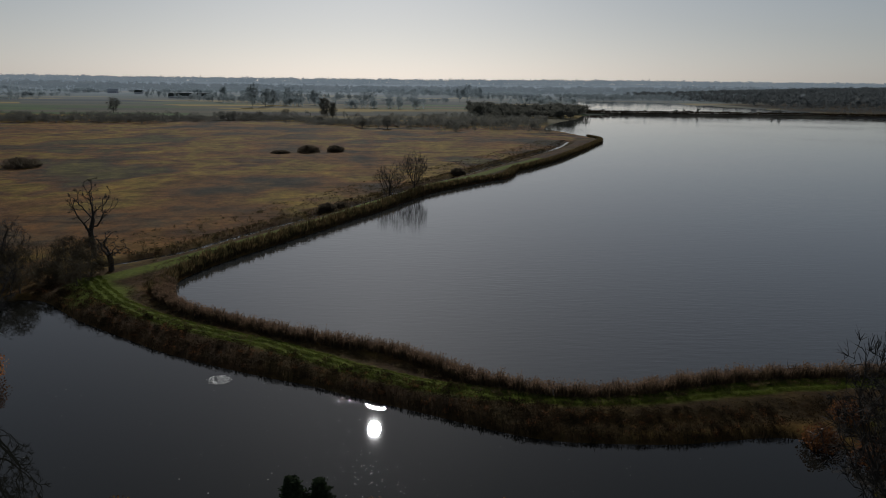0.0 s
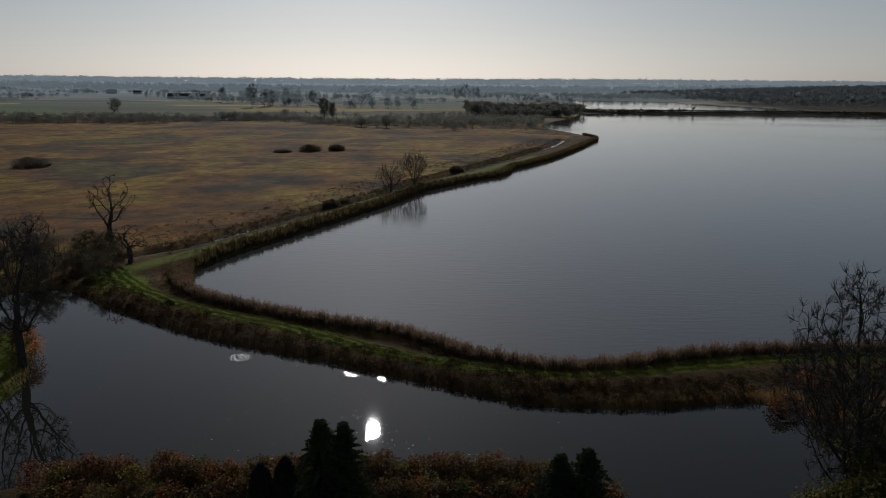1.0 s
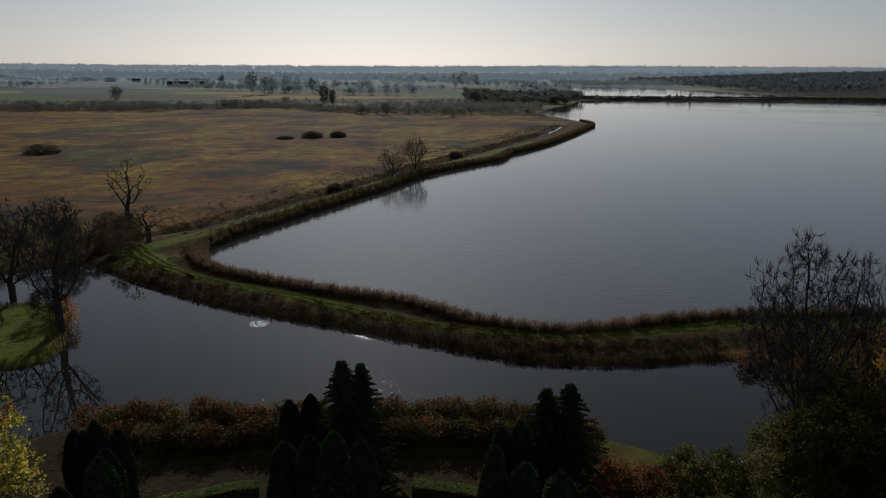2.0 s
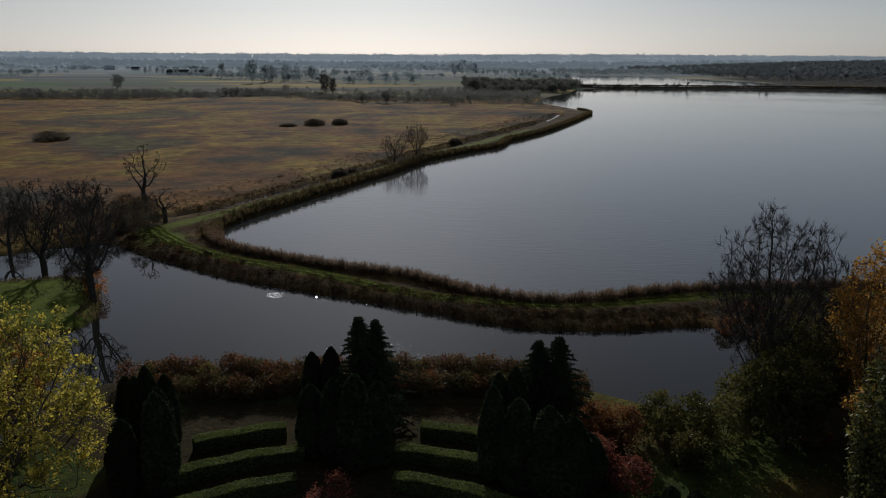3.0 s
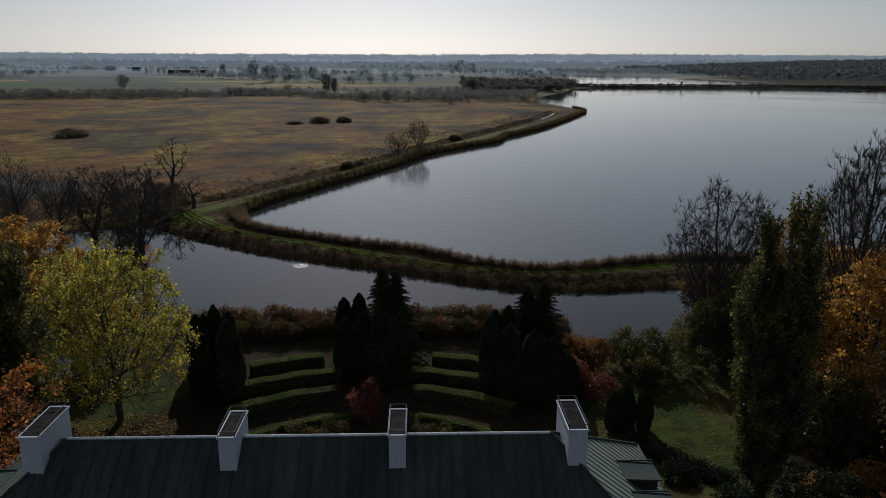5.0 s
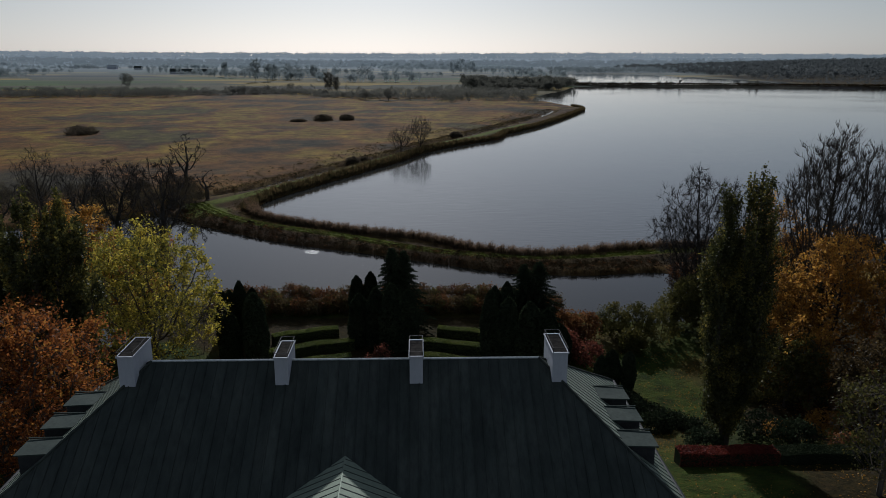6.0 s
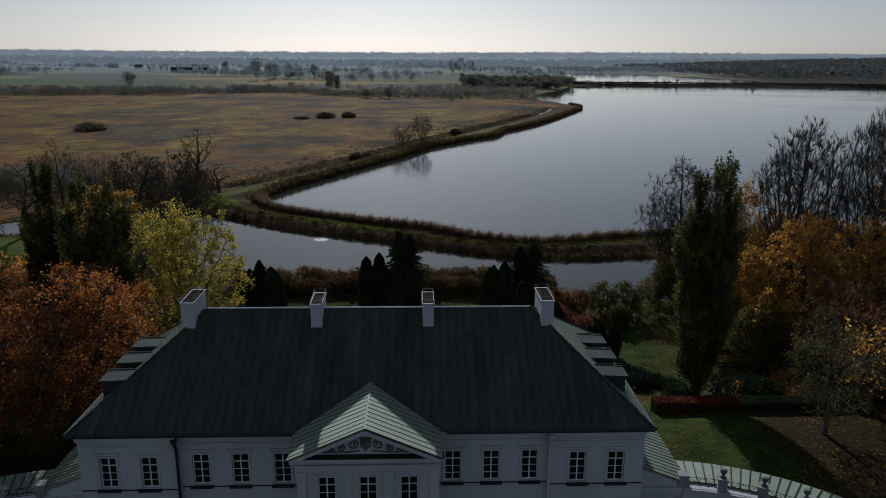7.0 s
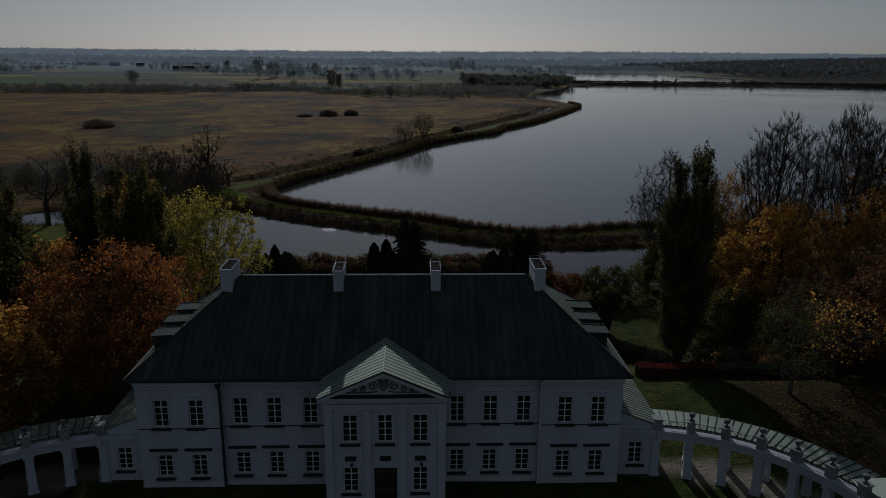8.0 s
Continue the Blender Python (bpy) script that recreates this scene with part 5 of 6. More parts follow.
def spruce(x, y, high, wide, label):
    """Tiers of hanging boughs round a straight stem, ragged at the edge."""
    top = thing("spruce", on_ground(x, y), label, "conifer", "garden spruces")
    segs, c = [(np.zeros(3), np.array([0, 0, high * 0.99]), 0.22, 0.02)], []
    z = 0.4
    while z < high * 0.985:
        t = z / high
        for k in range(7):
            a = k * 0.9 + rng.uniform(-0.25, 0.25) + z * 1.7
            reach = wide * (1 - t) ** 0.8 * rng.uniform(0.5, 1.25) + 0.1
            b = np.array([0, 0, z])
            e = b + np.array([math.cos(a) * reach, math.sin(a) * reach, -0.22 * reach + 0.35 * t])
            segs.append((b, e, 0.035, 0.012))
            n = int(16 + 42 * reach)
            f = rng.uniform(0.1, 1.04, n)[:, None]
            c.append(b + (e - b) * f + np.array([0, 0, 0.12]) * np.sin(3.0 * f) + rng.normal(size=(n, 3)) * (0.16, 0.16, 0.07) * (1.2 - 0.7 * f))
        z += 0.2 + 0.28 * (1 - t)
    part("trunk", arrays_mesh("trunk", tube_quads(segs), 4, BARK), None, top)
    part("foliage", arrays_mesh("foliage", leaf_quads(np.concatenate(c), 0.15, 0.9, 0.4), 4, CONIFER), None, top)
    return top


def shrub(name, x, y, high, wide, leaves, label, count=900, size=0.17, group="shrubs", slim=0.6, sink=0.05):
    """Stems from one stool and a loose dome of leaves."""
    top = thing(name, on_ground(x, y, sink), label, "shrub", group, turn=rng.uniform(0, 6.28))
    segs, tips = skeleton_of(high * 0.95, wide * 0.9, 0.05 + 0.012 * high, BUSHY)
    part("stool", arrays_mesh("stool", tube_quads(segs), 4, BARK), None, top)
    pick = tips[tips[:, 2] > 0.08 * high]
    n1 = count * 2 // 3
    c1 = pick[rng.integers(0, len(pick), n1)] + rng.normal(size=(n1, 3)) * 0.22
    d = rand_dirs(count - n1, 0.25)
    c2 = d * (wide, wide, high * 0.55) * rng.uniform(0.75, 1.05, count - n1)[:, None] * (1 + 0.18 * np.sin(d[:, :1] * 7 + x) * np.sin(d[:, 1:2] * 6 + y)) + (0, 0, high * 0.46)
    part("foliage", arrays_mesh("foliage", leaf_quads(np.vstack([c1, c2[c2[:, 2] > 0]]), size, 0.3, slim), 4, leaves), None, top)
    return top


def hedge_arc(cx, cy, r, a0, a1, high, half, leaves, label, group, count=420):
    """A clipped hedge along an arc: a dense body under a skin of leaves."""
    am = 0.5 * (a0 + a1)
    bx, by = cx + r * math.sin(am), cy + r * math.cos(am)
    z = height(bx, by)
    top = thing("hedge", (bx, by, z), label, "hedge", group)
    n = max(6, int(abs(a1 - a0) * r / 0.8))
    s = Shape()
    for k in range(n):
        t0, t1 = a0 + (a1 - a0) * k / n, a0 + (a1 - a0) * (k + 1) / n
        q = [(cx + rr * math.sin(t) - bx, cy + rr * math.cos(t) - by, high * 0.94) for rr, t in ((r - half, t0), (r - half, t1), (r + half, t1), (r + half, t0))]
        s.slab(q if a1 > a0 else q[::-1], high * 0.94 + 0.2)
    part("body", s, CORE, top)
    m = int(1.7 * count * abs(a1 - a0) * r)
    t = rng.uniform(min(a0, a1), max(a0, a1), m)
    w = rng.uniform(-1, 1, m)
    onside = rng.uniform(0, 1, m) < 0.5
    off = np.where(onside, np.sign(w) * half, w * half)
    zz = np.where(onside, rng.uniform(0.02, high, m), high) + rng.normal(size=m) * 0.05
    zz += 0.08 * np.sin(t * r * 1.1) * (zz > 0.5 * high)
    c = np.stack([cx + (r + off * 1.06) * np.sin(t) - bx, cy + (r + off) * np.cos(t) - by, zz], -1)
    part("foliage", arrays_mesh("foliage", leaf_quads(c, 0.095, 1.7), 4, leaves), None, top)
    return top


def blades(name, line, side0, side1, per_metre, high, width, material, label, category="reeds", lean=0.18, plume=0.0, span=None):
    """A belt of upright blades along a shore; side0 to side1: metres to the left of the line."""
    seg = line[1:] - line[:-1]
    ln = np.linalg.norm(seg, axis=1)
    total = ln.sum()
    n = int(total * per_metre)
    pos = rng.uniform(0, total, n)
    cum = np.concatenate([[0], np.cumsum(ln)])
    i = np.clip(np.searchsorted(cum, pos) - 1, 0, len(seg) - 1)
    f = ((pos - cum[i]) / ln[i])[:, None]
    nor = np.stack([-seg[i][:, 1], seg[i][:, 0]], -1) / ln[i][:, None]
    off = rng.uniform(side0, side1, n)
    ragged = 0.35 * np.sin(pos * 0.55) + 0.3 * np.sin(pos * 0.21 + 1) + 0.25 * np.sin(pos * 1.7)
    xy = line[i] + seg[i] * f + nor * (off + ragged * 0.6)[:, None]
    z = np.maximum(land(xy[:, 0], xy[:, 1]), -0.35)
    keep = np.abs(z) < 4
    tuft = 0.75 + 0.25 * np.sin(pos * 1.9) * np.sin(pos * 0.63 + off) + 0.12 * np.sin(pos * 4.3 + off * 3)
    h = high * tuft * rng.uniform(0.65, 1.15, n)
    a = rng.uniform(0, 2 * math.pi, n)
    w = width * rng.uniform(0.6, 1.4, n)
    base = np.stack([xy[:, 0], xy[:, 1], z], -1)
    dx = np.stack([np.cos(a) * w, np.sin(a) * w, np.zeros(n)], -1)
    tip = base + np.stack([rng.normal(size=n) * lean * h, rng.normal(size=n) * lean * h, h], -1)
    mid = base + (tip - base) * 0.6 + np.stack([rng.normal(size=n), rng.normal(size=n), np.zeros(n)], -1) * 0.05 * h[:, None]
    q = np.stack([base - dx * 0.6, base + dx * 0.6, mid + dx, tip, mid - dx], 1)[keep]
    if plume:
        c = np.repeat(tip[keep], 3, 0) + rng.normal(size=(3 * int(keep.sum()), 3)) * (0.07, 0.07, 0.14)
        tagged(new("reed_plumes", arrays_mesh("reed_plumes", leaf_quads(c, plume, 0.0, 0.45), 4, PLUME)), "feathery brown reed plumes", category, kind="stuff")
    me_ = arrays_mesh(name, q, 5, material)
    return tagged(new(name, me_), label, category, kind="stuff")


def woods(name, xy, high, wide, material, label, per=16, size=2.2, kind="stuff", base=0.12, slim=0.75):
    """Many far trees, each a ragged crown of leaf masses on a short stem."""
    n = len(xy)
    z = land(xy[:, 0], xy[:, 1])
    h = high * rng.uniform(0.6, 1.15, n)
    w = wide * rng.uniform(0.7, 1.25, n)
    d = rand_dirs(n * per, 0.35).reshape(n, per, 3)
    r = rng.uniform(0.35, 1.0, (n, per, 1))
    c = d * r * np.stack([w, w, h * 0.45], -1)[:, None, :] + np.stack([xy[:, 0], xy[:, 1], z + h * (0.5 + base * 0.3)], -1)[:, None, :]
    c = c.reshape(-1, 3)
    sz = np.repeat(np.minimum(w, h * 0.5), per) * size / 3.0
    q = leaf_quads(c, sz, 0.2, slim)[:, :3]
    stem = np.stack([np.stack([xy[:, 0] - 0.03 * h, xy[:, 1], z - 0.2], -1), np.stack([xy[:, 0] + 0.03 * h, xy[:, 1], z - 0.2], -1), np.stack([xy[:, 0], xy[:, 1], z + h * 0.7], -1)], 1)
    return tagged(new(name, arrays_mesh(name, np.concatenate([q, stem]), 3, material)), label, "trees", kind=kind)


def scatter_line(line, n, spread):
    seg = line[1:] - line[:-1]
    ln = np.linalg.norm(seg, axis=1)
    cum = np.concatenate([[0], np.cumsum(ln)])
    pos = rng.uniform(0, cum[-1], n)
    i = np.clip(np.searchsorted(cum, pos) - 1, 0, len(seg) - 1)
    return line[i] + seg[i] * ((pos - cum[i]) / ln[i])[:, None] + rng.normal(size=(n, 2)) * spread


def dry(xy, gap=1.0):
    """Only what stands on land."""
    x, y = xy[:, 0], xy[:, 1]
    ok = (signed(x, y, LAKE) > gap) & (signed(x, y, FAR_LAKE) > gap) & (np.maximum(signed(x, y, POND), -signed(x, y, SPIT)) > gap)
    return xy[ok]


# ---- park trees
tree("maple", -29.4, 53.5, 20.8, 9.8, 0.42, MAPLE, "yellow-green maple in thinning autumn leaf", YELLOW, 25000, 0.165, fuzz=0.24, low=0.24)
tree("maple", -30.0, 19.0, 16.6, 9.8, 0.45, MAPLE, "broad maple in deep orange autumn leaf", ORANGE, 27000, 0.16, fuzz=0.3, low=0.1)
tree("maple", -39, 8.0, 13.0, 7.0, 0.35, MAPLE, "orange-brown maple losing its leaves", AMBER, 18000, 0.22, fuzz=0.32, low=0.12)
poplar(36.4, 30.0, 29.6, 4.4, "tall slim poplar, green with yellowing flanks", 110000, 5, 0.14, ((-0.62, -0.1, 0.05, 0.74, 0.42), (-0.3, 0.2, 0.05, 0.87, 0.4), (0.5, 0.1, 0.06, 0.82, 0.38), (0.12, -0.3, 0.04, 0.9, 0.4), (-0.6, -0.4, 0.03, 0.55, 0.42)))
poplar(-33.0, 36.0, 29.0, 5.8, "broad dark poplar in fading leaf", 75000, 9, 0.18, ((0.5, -0.2, 0.05, 0.8, 0.42), (-0.35, -0.2, 0.05, 0.92, 0.42), (0.75, 0.0, 0.05, 0.62, 0.4)))
poplar(-41.0, 40.0, 30.5, 4.0, "tall slim poplar in fading leaf", 48000, 6, 0.18)
poplar(-36.5, 40.0, 22.0, 4.4, "broad dark poplar in fading leaf", 34000, 7, 0.18)
poplar(-50.0, 37.0, 26.0, 4.2, "broad dark poplar in fading leaf", 24000, 6, 0.2)
poplar(-58.0, 44.0, 27.0, 4.0, "tall slim poplar in fading leaf", 20000, 6, 0.2)
tree("alder", 51.0, 77.0, 24.0, 8.3, 0.45, ROUND, "leafless spreading tree with fine dark twigs by the water", wood=DEAD_BARK)
tree("ash", 63.0, 62.0, 32.0, 7.0, 0.5, TALL, "tall leafless tree with rising grey twigs")
tree("ash", 74.0, 60.0, 33.0, 7.5, 0.5, TALL, "tall leafless tree with rising grey twigs")
tree("birch", 58.5, 69.0, 21.5, 4.5, 0.3, BROAD, "amber-leaved tree, half bare", AMBER, 8000, 0.18, fuzz=0.3)
tree("cherry", 52.5, 52.0, 15.0, 5.0, 0.28, BROAD, "tree with bright orange autumn leaves", AMBER, 13000, 0.18, fuzz=0.3)
tree("cherry", 52.0, 46.0, 10.5, 4.5, 0.26, BROAD, "small tree with bright orange autumn leaves", AMBER, 7000, 0.18, fuzz=0.3)
tree("lime", 66.0, 47.0, 21.0, 6.5, 0.36, BROAD, "park tree with sparse amber leaves", AMBER, 7000, 0.18, fuzz=0.3)
tree("lime", 80.0, 50.0, 27.0, 7.5, 0.4, BROAD, "tall park tree with amber and green leaves", AMBER, 13000, 0.19, fuzz=0.32)
tree("apple", 44.2, 16.5, 11.0, 4.6, 0.24, BROAD, "small spreading tree with sparse yellow-green leaves", OLIVE, 2600, 0.15, fuzz=0.3)
tree("apple", 52.0, 22.0, 10.0, 4.5, 0.24, BARE, "small nearly leafless park tree", AMBER, 900, 0.2)
tree("lime", 62.0, 26.0, 15.0, 6.5, 0.34, BROAD, "park tree with brown and amber leaves", RUST, 8000, 0.19, fuzz=0.32)
tree("lime", 72.0, 30.0, 20.0, 7.5, 0.36, BROAD, "park tree with brown and amber leaves", AMBER, 8000, 0.19, fuzz=0.32)
tree("lime", 48.0, 66.0, 10.5, 5.0, 0.28, BROAD, "olive-leaved tree on the pond bank", OLIVE, 16000, 0.19, fuzz=0.3)
tree("lime", 53.5, 73.0, 11.5, 5.0, 0.28, BROAD, "olive-leaved tree on the pond bank", OLIVE, 12000, 0.18, fuzz=0.3)
tree("lime", 57.0, 83.0, 10.0, 4.5, 0.28, BROAD, "olive-leaved tree on the pond bank", OLIVE, 10000, 0.18, fuzz=0.3)
tree("lime", -52.0, 30.0, 17.0, 7.0, 0.34, BROAD, "park tree with fading green leaves", OLIVE, 18000, 0.22, fuzz=0.32)
tree("lime", -50.0, 14.0, 15.0, 7.0, 0.34, BROAD, "park tree with fading brown leaves", RUST, 18000, 0.22, fuzz=0.32)
tree("lime", -45.0, 68.0, 22.0, 7.5, 0.4, BROAD, "broad amber-brown tree on the pond bank", AMBER, 26000, 0.2, fuzz=0.3, low=0.15)
tree("lime", -40.0, 72.0, 12.0, 6.0, 0.34, BROAD, "amber-leaved tree on the pond bank", AMBER, 14000, 0.2, fuzz=0.3)
for k, (x, y, h, sp, m) in enumerate(((70, 18, 13, 6, RUST), (58, 12, 9, 5, OLIVE), (82, 38, 22, 7, AMBER), (90, 26, 20, 8, RUST), (56, 58, 13, 5, OLIVE), (68, 70, 17, 6, AMBER), (84, 66, 24, 7, AMBER), (95, 52, 22, 8, RUST), (50, 44, 9, 4.5, OLIVE), (60, 36, 12, 5, RUST), (100, 75, 20, 8, RUST), (78, 12, 14, 7, RUST))):
    tree("park_tree", x, y, h, sp, 0.3, BROAD, "park tree with thinning brown and amber leaves", m, 8000, 0.19, fuzz=0.32, group="park wood")
for k in range(26):
    x, y = 44 + 46 * rng.random(), 12 + 56 * rng.random()
    shrub("undergrowth_shrub", x, y, 1.2 + 1.6 * rng.random(), 1.2 + 1.2 * rng.random(), (RUST, OLIVE, CONIFER, AMBER)[k % 4], "low shrub in the park wood's undergrowth", 500, 0.17, "undergrowth")
for k, (x, y, h, sp, m) in enumerate(((-60, 57, 15, 6, OLIVE), (-69, 64, 17, 7, BROWN), (-76, 50, 18, 7, OLIVE), (-64, 42, 15, 6, BROWN), (-84, 66, 17, 7, OLIVE), (-54, 60, 12, 5, AMBER), (-72, 34, 16, 7, BROWN), (-66, 20, 15, 7, OLIVE))):
    tree("park_tree", x, y, h, sp, 0.32, BROAD, "park tree with thinning olive and brown leaves", m, 9000, 0.21, fuzz=0.32, group="park wood")
# ---- gnarled trees on the spit and by the ditch
for x, y, h, sp, k in ((-49.5, 119.0, 21.0, 6.5, "old"), (-67.5, 197, 18.0, 6.0, "dead"), (-57.5, 182, 9.0, 4.5, "dead"), (-65, 134, 19.5, 6.5, "old"), (-80, 150, 17, 7, "bare"), (-95, 160, 18, 7, "bare"), (-78, 178, 12, 6, "bare"), (-88, 126, 17, 6, "dead"), (-108, 132, 18, 7, "bare")):
    tree("willow", x, y, h, sp, 0.42 if k == "bare" else 0.62, DEAD if k == "dead" else GNARLED if k == "old" else BARE, "gnarled dead tree with broken bare limbs" if k != "bare" else "leafless waterside tree with fine twigs", wood=DEAD_BARK, group="waterside trees")
# ---- trees on the dike
tree("willow", -2.5, 298, 12.5, 7.0, 0.34, FAN, "leafless willow on the dike, mirrored in the lake", wood=DEAD_BARK, group="dike willows")
tree("willow", 6.5, 312, 13.5, 5.5, 0.34, FAN, "leafless willow on the dike, mirrored in the lake", wood=DEAD_BARK, group="dike willows")

for x, y, h, w in ((57, 103, 3.0, 2.4), (61, 99, 3.6, 2.6), (66, 104, 3.2, 2.4), (63, 108, 2.6, 2.2), (70, 98, 4.5, 3.0), (66, 92, 5, 3.2), (62, 86, 5.5, 3.2), (57, 80, 5, 3.0), (72, 110, 2.4, 2.4)):
    shrub("bank_scrub", x, y, h, w, (OLIVE, RUST)[int(x) % 2], "tangled scrub at the end of the pond", 1600, 0.16, "bank scrub")
# ---- formal garden
AC = (0.3, 32.5)
for r in (26.5, 32.0, 37.5):
    for e in (-1, 1):
        a_in, a_out = math.asin((7.6 if r > 37 else 4.8) / r), math.asin(17.0 / r)
        hedge_arc(AC[0], AC[1], r, e * a_in, e * a_out, 1.5, 0.75, BOX, "clipped green hedge curving round the garden", "garden hedges")
for r, a in ((20.5, 0.75), (12.5, 0.85)):
    for e in (-1, 1):
        hedge_arc(AC[0], AC[1], r, e * 0.12, e * a, 0.7, 0.4, BOX, "low box edging round a flower bed", "box edgings")
for k, (x, y, h, w) in enumerate(((-24.6, 69, 7.6, 1.2), (-23.2, 68, 8.0, 1.1), (-21.2, 66, 10.0, 1.2), (-19.6, 67, 8.6, 1.2), (-20.9, 58, 8.0, 1.5), (-17.4, 58, 10.6, 1.6), (-18.6, 62, 9.4, 1.4),
                                  (-4.7, 73, 8.5, 1.3), (-2.5, 73, 9.1, 1.3), (-3.8, 65, 8.2, 1.5), (-1.2, 63.5, 9.6, 1.5), (1.1, 62, 10.6, 1.7), (3.4, 63, 9.4, 1.5),
                                  (16.2, 66, 9.0, 1.2), (18.0, 66, 9.6, 1.3), (15.0, 60, 10.2, 1.3), (17.3, 58, 9.8, 1.6), (20.1, 57, 9.4, 1.8), (22.3, 56, 8.8, 1.6), (24.4, 58, 6.0, 1.6), (29.6, 49.2, 5.6, 1.1), (31.8, 49.2, 5.3, 0.95), (28.2, 49.0, 5.0, 0.9))):
    thuja(x, y, h, w, k)
spruce(0.9, 71.5, 13.4, 5.6, "dark spruce standing over the thujas")
spruce(2.7, 72.5, 12.6, 5.4, "dark spruce standing over the thujas")
spruce(20.9, 69.0, 11.3, 5.6, "dark spruce standing over the thujas")
spruce(23.2, 69.4, 11.6, 5.6, "dark spruce standing over the thujas")
tree("ornamental_cherry", -0.5, 53.0, 4.6, 1.9, 0.12, BUSHY, "small red-leaved ornamental tree in a bed", RED, 1500, 0.15, fuzz=0.3)
g = np.random.default_rng(11)
for e in (-1, 1):
    for k in range(9):
        a = e * (0.18 + 0.075 * k)
        r = 17.5 + 1.2 * math.sin(k * 2.1)
        shrub("garden_shrub", AC[0] + r * math.sin(a), AC[1] + r * math.cos(a), 1.2 + 0.9 * g.random(), 0.75 + 0.4 * g.random(), (BROWN, OLIVE, BROWN, OLIVE)[k % 4], "small rounded bed shrub in brown autumn leaf", 420, 0.12, "bed shrubs")
    for k in range(5):
        a = e * (0.2 + 0.13 * k)
        shrub("garden_shrub", AC[0] + 14.6 * math.sin(a), AC[1] + 14.6 * math.cos(a), 0.9 + 0.4 * g.random(), 0.7, (BOX, OLIVE)[k % 2], "low clipped green bed shrub", 320, 0.11, "bed shrubs")
for k in range(58):
    x = -29 + 57 * k / 57 + g.normal() * 0.4
    y = 83.0 + g.normal() * 0.8 - max(0, x - 20) * 0.75
    shrub("bank_shrub", x, y, 3.2 + 0.9 * g.random(), 1.5 + 0.5 * g.random(), (RUST, BROWN, OLIVE, RUST, BROWN, RUST, BROWN)[k % 7], "rust-brown shrub on the pond bank", 1100, 0.14, "bank shrubs")
for k in range(40):
    x = -27 + 48 * k / 39 + g.normal() * 0.4
    shrub("bank_shrub", x, 79.6 + g.normal() * 0.6, 2.6 + 0.8 * g.random(), 1.5 + 0.4 * g.random(), (BROWN, OLIVE, RUST, BROWN)[k % 4], "brown shrub in front of the bank's hedge", 800, 0.13, "bank shrubs")
for k, (x, y, h, w, m, lab) in enumerate(((25.5, 60.5, 3.4, 2.6, RED, "spreading red-leaved shrub"), (28.5, 58.0, 3.2, 2.4, RED, "spreading red-leaved shrub"), (27.5, 68, 3.6, 2.2, RUST, "rusty shrub"),
                                          (30.0, 66.5, 3.8, 2.3, RUST, "rusty shrub"), (34.5, 68.5, 4.2, 2.6, OLIVE, "olive-green shrub"), (38.0, 67.0, 4.6, 2.8, OLIVE, "olive-green shrub"), (41.5, 66, 5.0, 3.0, OLIVE, "olive-green shrub"),
                                          (36.0, 62, 3.0, 2.0, OLIVE, "olive-green shrub"), (31.5, 36.5, 2.0, 1.8, CONIFER, "dark rounded evergreen shrub"), (41.5, 33.0, 3.0, 2.8, CONIFER, "dark spreading juniper"), (45, 31.5, 2.4, 2.2, CONIFER, "dark spreading juniper"),
                                          (34.0, 29.0, 2.0, 2.0, CONIFER, "dark rounded evergreen shrub"), (-37, 43, 7.5, 4.2, CONIFER, "dark broad yew"), (-41, 49, 6.5, 4.0, CONIFER, "dark broad yew"), (47.0, 26.0, 2.2, 1.8, RUST, "rusty shrub"), (50, 35, 2.6, 2.2, AMBER, "amber shrub"), (55, 40, 3.0, 2.5, RUST, "rusty shrub"), (57, 30, 2.8, 2.3, RUST, "rusty shrub"),
                                          (-36, 60, 3.0, 2.2, OLIVE, "olive-green shrub"), (-22.5, 45, 2.4, 1.9, OLIVE, "brownish rounded shrub"), (-33, 44, 4.5, 3.0, CONIFER, "dark spreading juniper"), (46, 73, 5.0, 3.2, OLIVE, "olive-green shrub"))):
    shrub("park_shrub", x, y, h * (1.25 if y > 60 else 1.0), w, m, lab + " in the park", 3400 if y > 60 else 1700, 0.16, "park shrubs")
for k, (x, y, h, sp, m) in enumerate(((60, 54, 19, 6, AMBER), (72, 46, 22, 7, AMBER), (80, 58, 24, 7, OLIVE), (88, 44, 23, 8, OLIVE), (66, 34, 16, 6, BROWN), (96, 36, 22, 8, BROWN), (54, 33, 11, 4.5, BROWN))):
    tree("park_tree", x, y, h, sp, 0.34, BROAD, "park tree in dull brown and amber leaf", m, 9000, 0.2, fuzz=0.32, group="park wood")
for k in range(9):
    shrub("yew_hedge", 30.0 + 0.72 * k, 46.5 - 1.35 * k, 1.7, 1.3, CONIFER, "clipped dark yew in a low hedge", 800, 0.14, "yew hedge")
hedge_arc(34.6, -476.0, 500.0, -0.0105, 0.0085, 1.45, 0.8, DARK_RED, "long clipped hedge, dark red on top", "red hedges", 600)
hedge_arc(46.0, -476.0, 500.2, -0.014, 0.012, 1.35, 0.9, CONIFER, "long clipped dark green hedge", "red hedges", 500)

